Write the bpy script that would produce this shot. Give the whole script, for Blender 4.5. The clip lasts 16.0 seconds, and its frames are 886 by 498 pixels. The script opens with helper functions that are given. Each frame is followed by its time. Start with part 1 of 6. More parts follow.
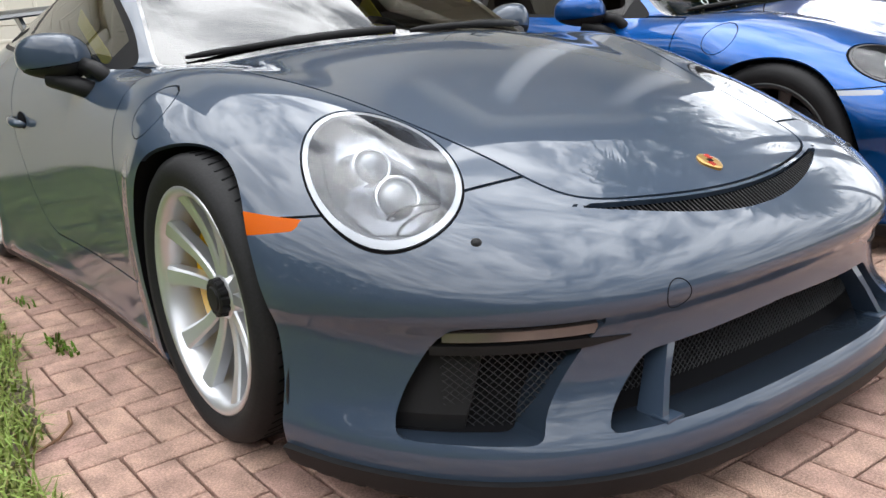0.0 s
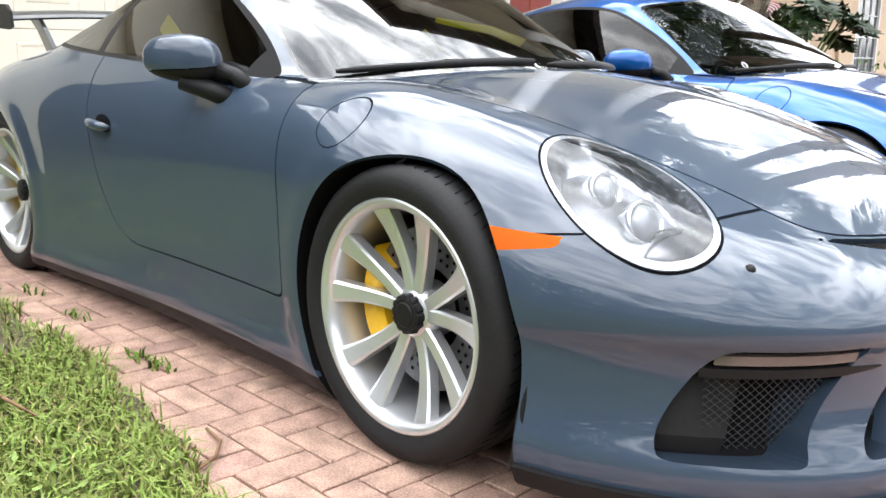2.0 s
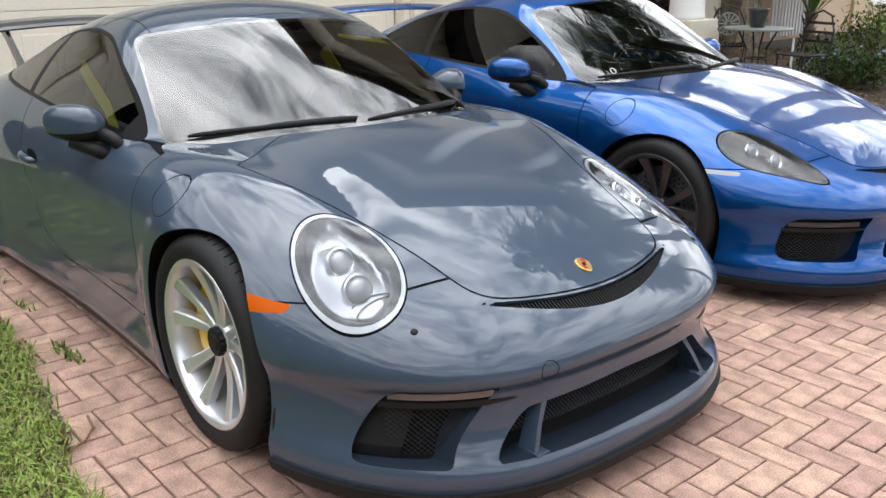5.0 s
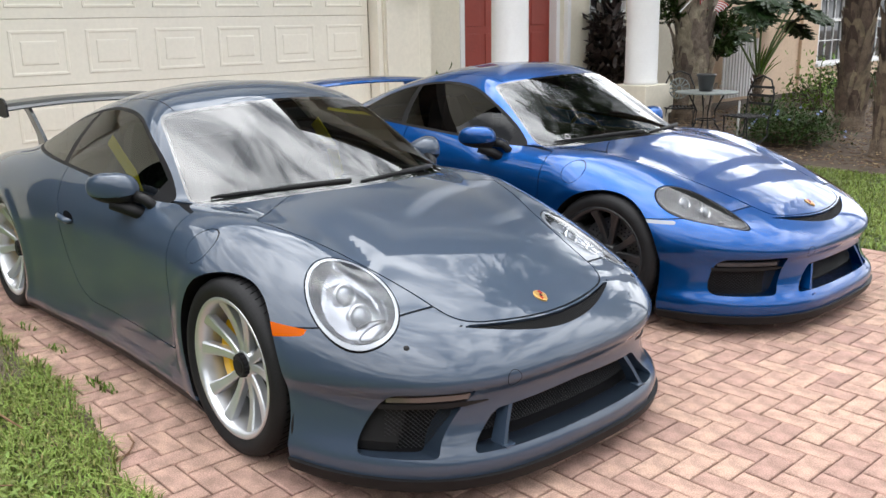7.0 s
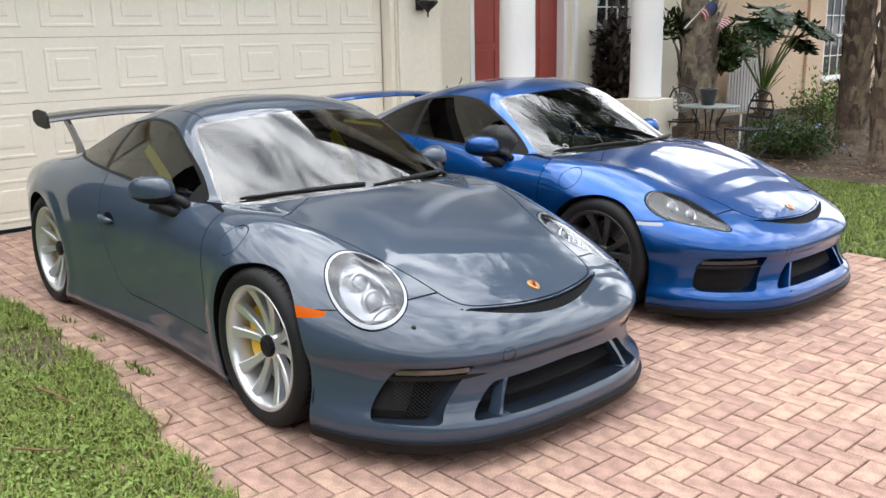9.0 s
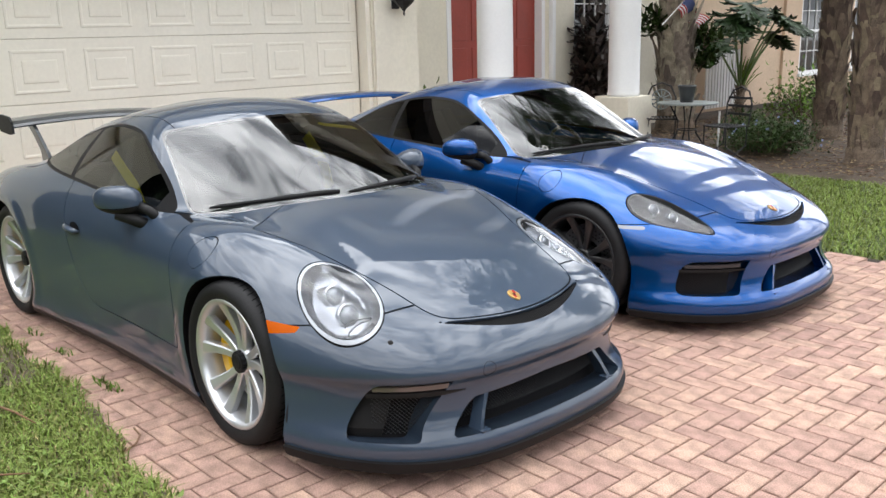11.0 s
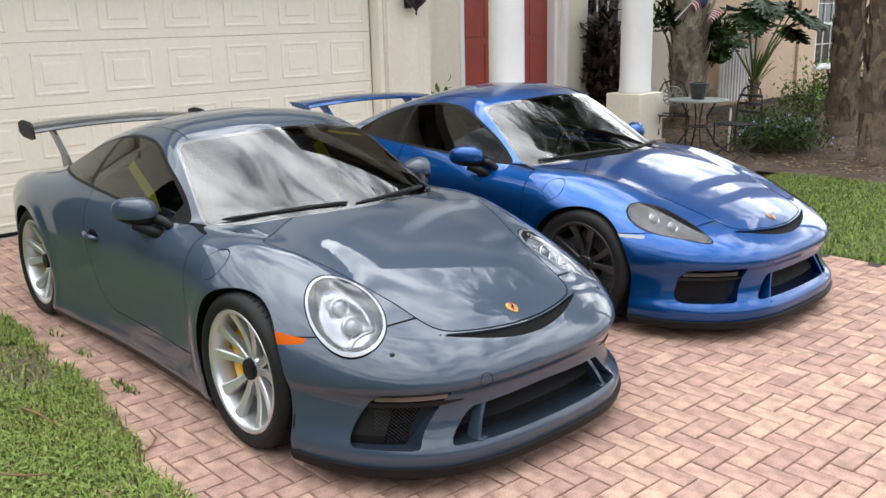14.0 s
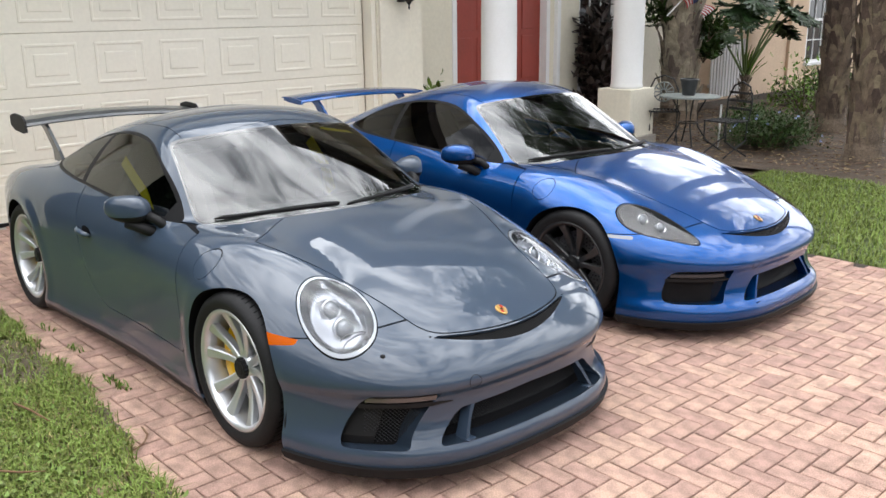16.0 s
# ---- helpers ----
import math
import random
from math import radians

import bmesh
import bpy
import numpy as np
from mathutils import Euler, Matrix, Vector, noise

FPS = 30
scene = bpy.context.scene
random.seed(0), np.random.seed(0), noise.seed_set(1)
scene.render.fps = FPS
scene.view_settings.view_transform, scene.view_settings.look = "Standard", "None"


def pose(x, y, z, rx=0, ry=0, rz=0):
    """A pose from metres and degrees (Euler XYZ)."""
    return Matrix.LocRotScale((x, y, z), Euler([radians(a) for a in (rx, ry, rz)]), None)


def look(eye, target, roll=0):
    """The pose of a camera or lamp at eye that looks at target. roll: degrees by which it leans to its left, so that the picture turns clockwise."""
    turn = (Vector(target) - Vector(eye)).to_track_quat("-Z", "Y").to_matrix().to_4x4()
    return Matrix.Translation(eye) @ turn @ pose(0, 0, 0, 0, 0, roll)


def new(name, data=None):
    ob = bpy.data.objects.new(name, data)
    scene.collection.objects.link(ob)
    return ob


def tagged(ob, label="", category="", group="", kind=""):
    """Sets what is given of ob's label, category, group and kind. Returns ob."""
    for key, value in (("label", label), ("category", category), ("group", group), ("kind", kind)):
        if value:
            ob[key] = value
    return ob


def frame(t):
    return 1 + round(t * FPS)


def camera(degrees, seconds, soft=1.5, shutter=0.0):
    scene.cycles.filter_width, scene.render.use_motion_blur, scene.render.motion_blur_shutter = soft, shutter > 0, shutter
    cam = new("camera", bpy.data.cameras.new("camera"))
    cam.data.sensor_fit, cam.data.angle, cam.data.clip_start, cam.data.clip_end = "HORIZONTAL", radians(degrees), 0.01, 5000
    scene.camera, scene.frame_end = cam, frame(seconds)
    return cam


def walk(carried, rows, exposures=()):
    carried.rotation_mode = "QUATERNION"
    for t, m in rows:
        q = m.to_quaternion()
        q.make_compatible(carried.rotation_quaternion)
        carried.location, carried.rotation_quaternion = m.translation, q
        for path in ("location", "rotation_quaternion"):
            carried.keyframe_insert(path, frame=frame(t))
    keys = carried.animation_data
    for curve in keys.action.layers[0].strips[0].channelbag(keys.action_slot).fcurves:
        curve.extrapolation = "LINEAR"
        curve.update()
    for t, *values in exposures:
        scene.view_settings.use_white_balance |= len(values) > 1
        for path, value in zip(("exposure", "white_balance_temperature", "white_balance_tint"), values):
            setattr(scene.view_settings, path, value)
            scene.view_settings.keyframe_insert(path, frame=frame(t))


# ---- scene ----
cam = camera(53.9, 16.0)
PATH = [
    (0, (1.774, -1.474, 0.883), (0.208, -0.339, 0.376), -4.2),
    (0.5, (1.610, -1.564, 0.848), (0.109, -0.347, 0.333), -3.2),
    (1, (1.501, -1.723, 0.829), (0.092, -0.399, 0.320), -1.9),
    (1.5, (1.397, -1.900, 0.830), (0.031, -0.520, 0.353), -0.3),
    (2, (1.350, -2.001, 0.851), (-0.065, -0.648, 0.442), 0.9),
    (2.5, (1.367, -2.008, 0.856), (-0.091, -0.691, 0.486), 1.8),
    (3, (1.509, -1.922, 0.873), (0.050, -0.618, 0.460), 3.5),
    (3.5, (1.736, -1.771, 0.967), (0.281, -0.479, 0.507), 5.0),
    (4, (1.964, -1.736, 1.096), (0.497, -0.473, 0.596), 4.6),
    (4.5, (2.062, -1.789, 1.248), (0.633, -0.541, 0.614), 2.1),
    (5, (2.198, -1.821, 1.371), (0.752, -0.583, 0.754), -0.0),
    (5.2, (2.258, -1.831, 1.394), (0.792, -0.601, 0.814), -0.5),
    (7.5, (2.711, -2.336, 1.485), (1.289, -1.008, 1.023), -0.6),
    (8, (2.826, -2.402, 1.497), (1.405, -1.062, 1.063), -0.5),
    (8.5, (2.901, -2.444, 1.494), (1.464, -1.126, 1.052), -0.3),
    (9, (2.923, -2.468, 1.487), (1.467, -1.173, 1.033), -0.6),
    (11.5, (2.833, -2.369, 1.534), (1.418, -1.034, 1.066), -1.2),
    (12, (2.853, -2.380, 1.575), (1.430, -1.058, 1.093), -2.0),
    (12.5, (2.911, -2.398, 1.615), (1.468, -1.094, 1.146), -2.3),
    (13, (2.960, -2.422, 1.628), (1.510, -1.122, 1.170), -1.8),
    (13.5, (2.967, -2.416, 1.646), (1.514, -1.129, 1.168), -1.3),
    (14, (2.966, -2.414, 1.648), (1.523, -1.119, 1.158), -0.9),
    (14.5, (2.974, -2.423, 1.663), (1.534, -1.122, 1.178), -0.9),
    (15, (2.989, -2.432, 1.694), (1.545, -1.131, 1.223), -0.6),
    (15.5, (2.993, -2.435, 1.713), (1.559, -1.128, 1.227), -0.3),
    (16, (2.986, -2.433, 1.709), (1.562, -1.126, 1.195), -0.2),
]
walk(cam, [(t, look(eye, target, roll)) for t, eye, target, roll in PATH],
     exposures=[(0, -0.12), (0.7, -0.02), (1.5, 0.42), (2.5, 0.56), (3.2, 0.26), (3.6, 0.2), (4, -0.1), (4.5, -0.3), (5, -0.18), (7.5, -0.08), (9, -0.08), (11.5, -0.15), (16, -0.15)])

# ---- light: a bright, broken overcast, with the sun behind thin cloud ----
SUN_WAY = Vector((0.0, -0.42, 1.0)).normalized()
# centre of a glow added to the clouds, off the sun, for windscreen reflections
GLOW_WAY = Vector((-0.32, 0.48, 0.82)).normalized()
SUN_ELEVATION, SUN_TURN = math.asin(SUN_WAY.z), math.atan2(SUN_WAY.x, SUN_WAY.y)
world = bpy.data.worlds.new("overcast_sky")
scene.world = world
world.use_nodes = True
wn, wl = world.node_tree.nodes, world.node_tree.links
wn.clear()
w_out = wn.new("ShaderNodeOutputWorld")
w_bg = wn.new("ShaderNodeBackground")
w_sky = wn.new("ShaderNodeTexSky")
w_sky.sky_type, w_sky.sun_disc = "NISHITA", False
w_sky.sun_elevation, w_sky.sun_rotation = SUN_ELEVATION, SUN_TURN
w_coord = wn.new("ShaderNodeTexCoord")
w_map = wn.new("ShaderNodeMapping")
w_map.inputs["Scale"].default_value = (1.2, 1.2, 3.0)
w_map.inputs["Rotation"].default_value = (0.0, 0.0, 0.7)
w_noise = wn.new("ShaderNodeTexNoise")
w_noise.inputs["Scale"].default_value = 4.2
w_noise.inputs["Detail"].default_value = 8.0
w_noise.inputs["Roughness"].default_value = 0.6
w_noise.inputs["Distortion"].default_value = 0.5
w_ramp = wn.new("ShaderNodeValToRGB")
w_ramp.color_ramp.elements[0].position, w_ramp.color_ramp.elements[0].color = 0.38, (9.5, 10.0, 10.9, 1)
w_ramp.color_ramp.elements[1].position, w_ramp.color_ramp.elements[1].color = 0.60, (45.5, 46.4, 47.6, 1)
w_mix = wn.new("ShaderNodeMixRGB")
w_mix.inputs[0].default_value = 0.85
wl.new(w_coord.outputs["Generated"], w_map.inputs["Vector"])
wl.new(w_map.outputs["Vector"], w_noise.inputs["Vector"])
wl.new(w_noise.outputs["Fac"], w_ramp.inputs["Fac"])
wl.new(w_sky.outputs["Color"], w_mix.inputs[1])
w_dot, w_glow, w_mul = wn.new("ShaderNodeVectorMath"), wn.new("ShaderNodeMapRange"), wn.new("ShaderNodeVectorMath")
w_dot.operation, w_mul.operation = "DOT_PRODUCT", "SCALE"
w_dot.inputs[1].default_value = GLOW_WAY
w_glow.interpolation_type = "SMOOTHSTEP"
w_glow.inputs["From Min"].default_value, w_glow.inputs["From Max"].default_value = 0.45, 1.0
w_glow.inputs["To Min"].default_value, w_glow.inputs["To Max"].default_value = 0.76, 1.95
wl.new(w_coord.outputs["Generated"], w_dot.inputs[0])
wl.new(w_dot.outputs["Value"], w_glow.inputs["Value"])
wl.new(w_ramp.outputs["Color"], w_mul.inputs[0])
wl.new(w_glow.outputs["Result"], w_mul.inputs["Scale"])
wl.new(w_mul.outputs["Vector"], w_mix.inputs[2])
wl.new(w_mix.outputs["Color"], w_bg.inputs["Color"])
wl.new(w_bg.outputs["Background"], w_out.inputs["Surface"])
w_bg.inputs["Strength"].default_value = 0.095

sun_data = bpy.data.lights.new("sun", "SUN")
sun_data.energy, sun_data.angle, sun_data.color = 1.9, radians(75), (1.0, 0.975, 0.955)
sun_lamp = new("sun", sun_data)
sun_lamp.matrix_world = look(SUN_WAY * 20, (0, 0, 0))
scene.view_settings.exposure = 0.0


# ---- materials ----
def material(name, base, rough=0.5, metal=0.0, vary=0.0, scale=8.0, bump=0.0, bump_scale=60.0, coat=0.0, spec=0.5, second=None, island=0.0, per_object=0.0):
    """A Principled material with colour variation at two scales, fine relief, and random shifts per piece."""
    m = bpy.data.materials.new(name)
    m.use_nodes = True
    nt, ln = m.node_tree.nodes, m.node_tree.links
    p = nt["Principled BSDF"]
    p.inputs["Base Color"].default_value = (*base, 1)
    p.inputs["Roughness"].default_value, p.inputs["Metallic"].default_value = rough, metal
    p.inputs["Coat Weight"].default_value, p.inputs["Coat Roughness"].default_value = coat, 0.015
    p.inputs["Specular IOR Level"].default_value = spec
    coord = nt.new("ShaderNodeTexCoord")
    colour = None
    if vary:
        n1, n2 = nt.new("ShaderNodeTexNoise"), nt.new("ShaderNodeTexNoise")
        n1.inputs["Scale"].default_value, n1.inputs["Detail"].default_value = scale, 4
        n2.inputs["Scale"].default_value, n2.inputs["Detail"].default_value = scale * 14, 3
        for n in (n1, n2):
            ln.new(coord.outputs["Object"], n.inputs["Vector"])
        add = nt.new("ShaderNodeMath")
        add.operation = "ADD"
        ln.new(n1.outputs["Fac"], add.inputs[0])
        ln.new(n2.outputs["Fac"], add.inputs[1])
        ramp = nt.new("ShaderNodeValToRGB")
        low = second or tuple(max(0.0, c * (1 - vary)) for c in base)
        high = tuple(min(1.0, c * (1 + vary * 0.6)) for c in base)
        ramp.color_ramp.elements[0].position, ramp.color_ramp.elements[0].color = 0.38, (*low, 1)
        ramp.color_ramp.elements[1].position, ramp.color_ramp.elements[1].color = 0.64, (*high, 1)
        half = nt.new("ShaderNodeMath")
        half.operation, half.inputs[1].default_value = "MULTIPLY", 0.5
        ln.new(add.outputs[0], half.inputs[0])
        ln.new(half.outputs[0], ramp.inputs["Fac"])
        colour = ramp.outputs["Color"]
        rr = nt.new("ShaderNodeMapRange")
        rr.inputs["To Min"].default_value, rr.inputs["To Max"].default_value = max(0.02, rough - 0.12 * vary), min(1.0, rough + 0.2 * vary)
        ln.new(n1.outputs["Fac"], rr.inputs["Value"])
        ln.new(rr.outputs["Result"], p.inputs["Roughness"])
    for amount, node, socket in ((island, "ShaderNodeNewGeometry", "Random Per Island"), (per_object, "ShaderNodeObjectInfo", "Random")):
        if amount:
            info = nt.new(node)
            hsv = nt.new("ShaderNodeHueSaturation")
            rng = nt.new("ShaderNodeMapRange")
            rng.inputs["To Min"].default_value, rng.inputs["To Max"].default_value = 1 - amount, 1 + amount
            ln.new(info.outputs[socket], rng.inputs["Value"])
            ln.new(rng.outputs["Result"], hsv.inputs["Value"])
            hue = nt.new("ShaderNodeMapRange")
            hue.inputs["To Min"].default_value, hue.inputs["To Max"].default_value = 0.5 - 0.05 * amount, 0.5 + 0.05 * amount
            ln.new(info.outputs[socket], hue.inputs["Value"])
            ln.new(hue.outputs["Result"], hsv.inputs["Hue"])
            if colour:
                ln.new(colour, hsv.inputs["Color"])
            else:
                hsv.inputs["Color"].default_value = (*base, 1)
            colour = hsv.outputs["Color"]
    if colour:
        ln.new(colour, p.inputs["Base Color"])
    if bump:
        nb = nt.new("ShaderNodeTexNoise")
        nb.inputs["Scale"].default_value, nb.inputs["Detail"].default_value = bump_scale, 5
        ln.new(coord.outputs["Object"], nb.inputs["Vector"])
        b = nt.new("ShaderNodeBump")
        b.inputs["Strength"].default_value, b.inputs["Distance"].default_value = bump, 0.01
        ln.new(nb.outputs["Fac"], b.inputs["Height"])
        ln.new(b.outputs["Normal"], p.inputs["Normal"])
    return m


def glass(name, tint, gloss=1.0, ior=1.5):
    """A thin clear or tinted pane: what passes is tinted, and the gloss follows Fresnel."""
    m = bpy.data.materials.new(name)
    m.use_nodes = True
    nt, ln = m.node_tree.nodes, m.node_tree.links
    nt.clear()
    out, mix = nt.new("ShaderNodeOutputMaterial"), nt.new("ShaderNodeMixShader")
    clear, shine, fres = nt.new("ShaderNodeBsdfTransparent"), nt.new("ShaderNodeBsdfGlossy"), nt.new("ShaderNodeFresnel")
    clear.inputs["Color"].default_value = (*tint, 1)
    shine.inputs["Roughness"].default_value = 0.0
    shine.inputs["Color"].default_value = (gloss, gloss, gloss, 1)
    fres.inputs["IOR"].default_value = ior
    ln.new(fres.outputs[0], mix.inputs[0])
    ln.new(clear.outputs[0], mix.inputs[1])
    ln.new(shine.outputs[0], mix.inputs[2])
    ln.new(mix.outputs[0], out.inputs["Surface"])
    return m


def car_paint(name, base, flake, metal, second):
    """Clear-coated car paint with fine metal flake."""
    m = material(name, base, rough=0.38, metal=metal, coat=1.0, spec=0.12)
    nt, ln = m.node_tree.nodes, m.node_tree.links
    p = nt["Principled BSDF"]
    coord, v, ramp = nt.new("ShaderNodeTexCoord"), nt.new("ShaderNodeTexVoronoi"), nt.new("ShaderNodeValToRGB")
    v.inputs["Scale"].default_value = 900
    ramp.color_ramp.elements[0].color, ramp.color_ramp.elements[1].color = (*second, 1), (*base, 1)
    ramp.color_ramp.elements[0].position, ramp.color_ramp.elements[1].position = 0.5 - flake, 0.5 + flake
    sep = nt.new("ShaderNodeSeparateColor")
    ln.new(coord.outputs["Object"], v.inputs["Vector"])
    ln.new(v.outputs["Color"], sep.inputs[0])
    ln.new(sep.outputs[0], ramp.inputs["Fac"])
    ln.new(ramp.outputs["Color"], p.inputs["Base Color"])
    return m


GREY_PAINT = car_paint("slate_grey_paint", (0.037, 0.056, 0.088), 0.45, 0.0, (0.033, 0.051, 0.081))
BLUE_PAINT = car_paint("sapphire_blue_paint", (0.0002, 0.072, 0.29), 0.45, 0.85, (0.0002, 0.052, 0.21))
BLACK_PLASTIC = material("black_plastic", (0.009, 0.009, 0.010), rough=0.5, spec=0.22, vary=0.2, scale=20, bump=0.05, bump_scale=300)
# near black: shade put into gaps and holes; also colours black liners
GAP_BLACK = material("gap_black", (0.004, 0.004, 0.005), rough=0.9, spec=0.1)
SATIN_GREY = material("satin_dark_grey", (0.035, 0.037, 0.041), rough=0.4, spec=0.3)
RUBBER = material("tyre_rubber", (0.012, 0.012, 0.013), rough=0.65, spec=0.25, vary=0.3, scale=12, bump=0.08, bump_scale=120)
SILVER = material("silver_wheel_paint", (0.66, 0.675, 0.70), rough=0.3, metal=0.75, coat=0.4)
RIM_BLACK = material("satin_black_wheel_paint", (0.016, 0.017, 0.019), rough=0.33, coat=0.4)
YELLOW = material("yellow_caliper_paint", (0.75, 0.43, 0.01), rough=0.32, coat=0.5)
RED_CALIPER = material("dark_caliper_paint", (0.06, 0.06, 0.065), rough=0.4)
BELT = material("yellow_webbing", (0.80, 0.68, 0.02), rough=0.75, vary=0.1, scale=60)
DISC = material("brake_disc", (0.16, 0.16, 0.17), rough=0.38, metal=0.7, vary=0.2, scale=30)
CHROME = material("bright_reflector", (0.85, 0.86, 0.88), rough=0.08, metal=1.0)
LAMP_SILVER = material("lamp_housing_silver", (0.24, 0.25, 0.275), rough=0.16, metal=0.9)
BEZEL = material("lamp_bezel", (0.22, 0.24, 0.27), rough=0.25, metal=0.3, coat=1.0)
LAMP_DARK = material("lamp_housing_dark", (0.05, 0.05, 0.055), rough=0.3, metal=0.3)
AMBER = material("amber_lens", (0.42, 0.075, 0.0), rough=0.2, spec=0.08)
GOLD = material("gold_enamel", (0.45, 0.27, 0.08), rough=0.28, metal=0.7)
ENAMEL_RED = material("red_enamel", (0.35, 0.03, 0.02), rough=0.25)
INTERIOR = material("black_leather", (0.018, 0.018, 0.019), rough=0.6, vary=0.2, scale=15, bump=0.05, bump_scale=200)
LINING = material("pale_headlining", (0.12, 0.12, 0.115), rough=0.9, vary=0.1, scale=10)
WINDSCREEN = glass("windscreen_glass", (0.50, 0.56, 0.54), 1.0, 1.75)
CLEAR_SIDE = glass("side_glass", (0.30, 0.34, 0.33), 1.0, 1.6)
TINTED = glass("tinted_glass", (0.10, 0.11, 0.12), 1.0, 1.5)
LAMP_LENS = glass("lamp_lens", (0.92, 0.93, 0.94), 1.0, 1.45)


# ---- building helpers ----
def part(name, bm, mat, parent=None, label="", smooth=False):
    """Links a bmesh as one mesh object, under a thing or a part."""
    me = bpy.data.meshes.new(name)
    bm.to_mesh(me)
    bm.free()
    me.materials.append(mat)
    if smooth:
        me.shade_smooth()
    ob = new(name, me)
    if parent:
        ob.parent = parent
    if label:
        tagged(ob, label)
    return ob


def thing(name, m, label, category, group="", kind=""):
    ob = new(name)
    ob.empty_display_size = 0.1
    ob.matrix_world = m
    return tagged(ob, label, category, group, kind)


def box(bm, x0, x1, y0, y1, z0, z1, bevel=0.0):
    """Adds a box, with its edges bevelled."""
    made = bmesh.ops.create_cube(bm, size=1.0, matrix=Matrix.Translation(((x0 + x1) / 2, (y0 + y1) / 2, (z0 + z1) / 2)) @ Matrix.Diagonal((x1 - x0, y1 - y0, z1 - z0, 1)))
    if bevel:
        edges = list({e for v in made["verts"] for e in v.link_edges})
        bmesh.ops.bevel(bm, geom=edges, offset=bevel, segments=2, affect="EDGES", profile=0.6)


def lathe(bm, profile, n, m=None, close=False):
    """Turns a profile of (radius, along) round the Y axis."""
    m = m or Matrix()
    rings = []
    for k in range(n):
        a = 2 * math.pi * k / n
        rings.append([bm.verts.new(m @ Vector((r * math.cos(a), h, r * math.sin(a)))) for r, h in profile])
    for k in range(n):
        p, q = rings[k], rings[(k + 1) % n]
        last = len(profile) if close else len(profile) - 1
        for i in range(last):
            j = (i + 1) % len(profile)
            bm.faces.new((p[i], q[i], q[j], p[j]))


def tube(bm, points, radii, n=8, caps=True):
    """A round tube through the points."""
    rings = []
    for i, c in enumerate(points):
        c = Vector(c)
        a, b = Vector(points[max(i - 1, 0)]), Vector(points[min(i + 1, len(points) - 1)])
        q = (b - a).to_track_quat("Z", "Y")
        r = radii[i] if isinstance(radii, (list, tuple)) else radii
        rings.append([bm.verts.new(c + q @ Vector((r * math.cos(2 * math.pi * k / n), r * math.sin(2 * math.pi * k / n), 0))) for k in range(n)])
    for p, q in zip(rings, rings[1:]):
        for k in range(n):
            bm.faces.new((p[k], p[(k + 1) % n], q[(k + 1) % n], q[k]))
    if caps:
        bm.faces.new(rings[0][::-1])
        bm.faces.new(rings[-1])


def sweep(bm, section, stations):
    """Sweeps a closed section of (u, v) along stations of (origin, axis_u, axis_v)."""
    rings = []
    for o, au, av in stations:
        o, au, av = Vector(o), Vector(au), Vector(av)
        rings.append([bm.verts.new(o + au * u + av * v) for u, v in section])
    n = len(section)
    for p, q in zip(rings, rings[1:]):
        for k in range(n):
            bm.faces.new((p[k], p[(k + 1) % n], q[(k + 1) % n], q[k]))
    bm.faces.new(rings[0][::-1])
    bm.faces.new(rings[-1])


def curve(*pts):
    """A smooth curve through (x, y) pairs in rising x, for arrays; straight beyond its ends."""
    xs, ys = np.array([p[0] for p in pts], float), np.array([p[1] for p in pts], float)
    h = np.diff(xs)
    slope = np.diff(ys) / h
    t = np.empty(len(xs))
    t[1:-1] = (slope[:-1] * h[1:] + slope[1:] * h[:-1]) / (h[:-1] + h[1:])
    t[0], t[-1] = slope[0], slope[-1]

    def f(x):
        x = np.asarray(x, float)
        i = np.clip(np.searchsorted(xs, x) - 1, 0, len(h) - 1)
        u = (x - xs[i]) / h[i]
        v = np.clip(u, 0, 1)
        y = (2 * v**3 - 3 * v**2 + 1) * ys[i] + (v**3 - 2 * v**2 + v) * h[i] * t[i] + (3 * v**2 - 2 * v**3) * ys[i + 1] + (v**3 - v**2) * h[i] * t[i + 1]
        return y + np.where(u < 0, u, np.where(u > 1, u - 1, 0)) * h[i] * np.where(u < 0, t[0], t[-1])
    return f


def smax(a, b, k):
    """The larger of two fields, rounded over the width k."""
    h = np.maximum(k - np.abs(a - b), 0) / k
    return np.maximum(a, b) + h**3 * k / 6


def smin(a, b, k):
    return -smax(-a, -b, k)


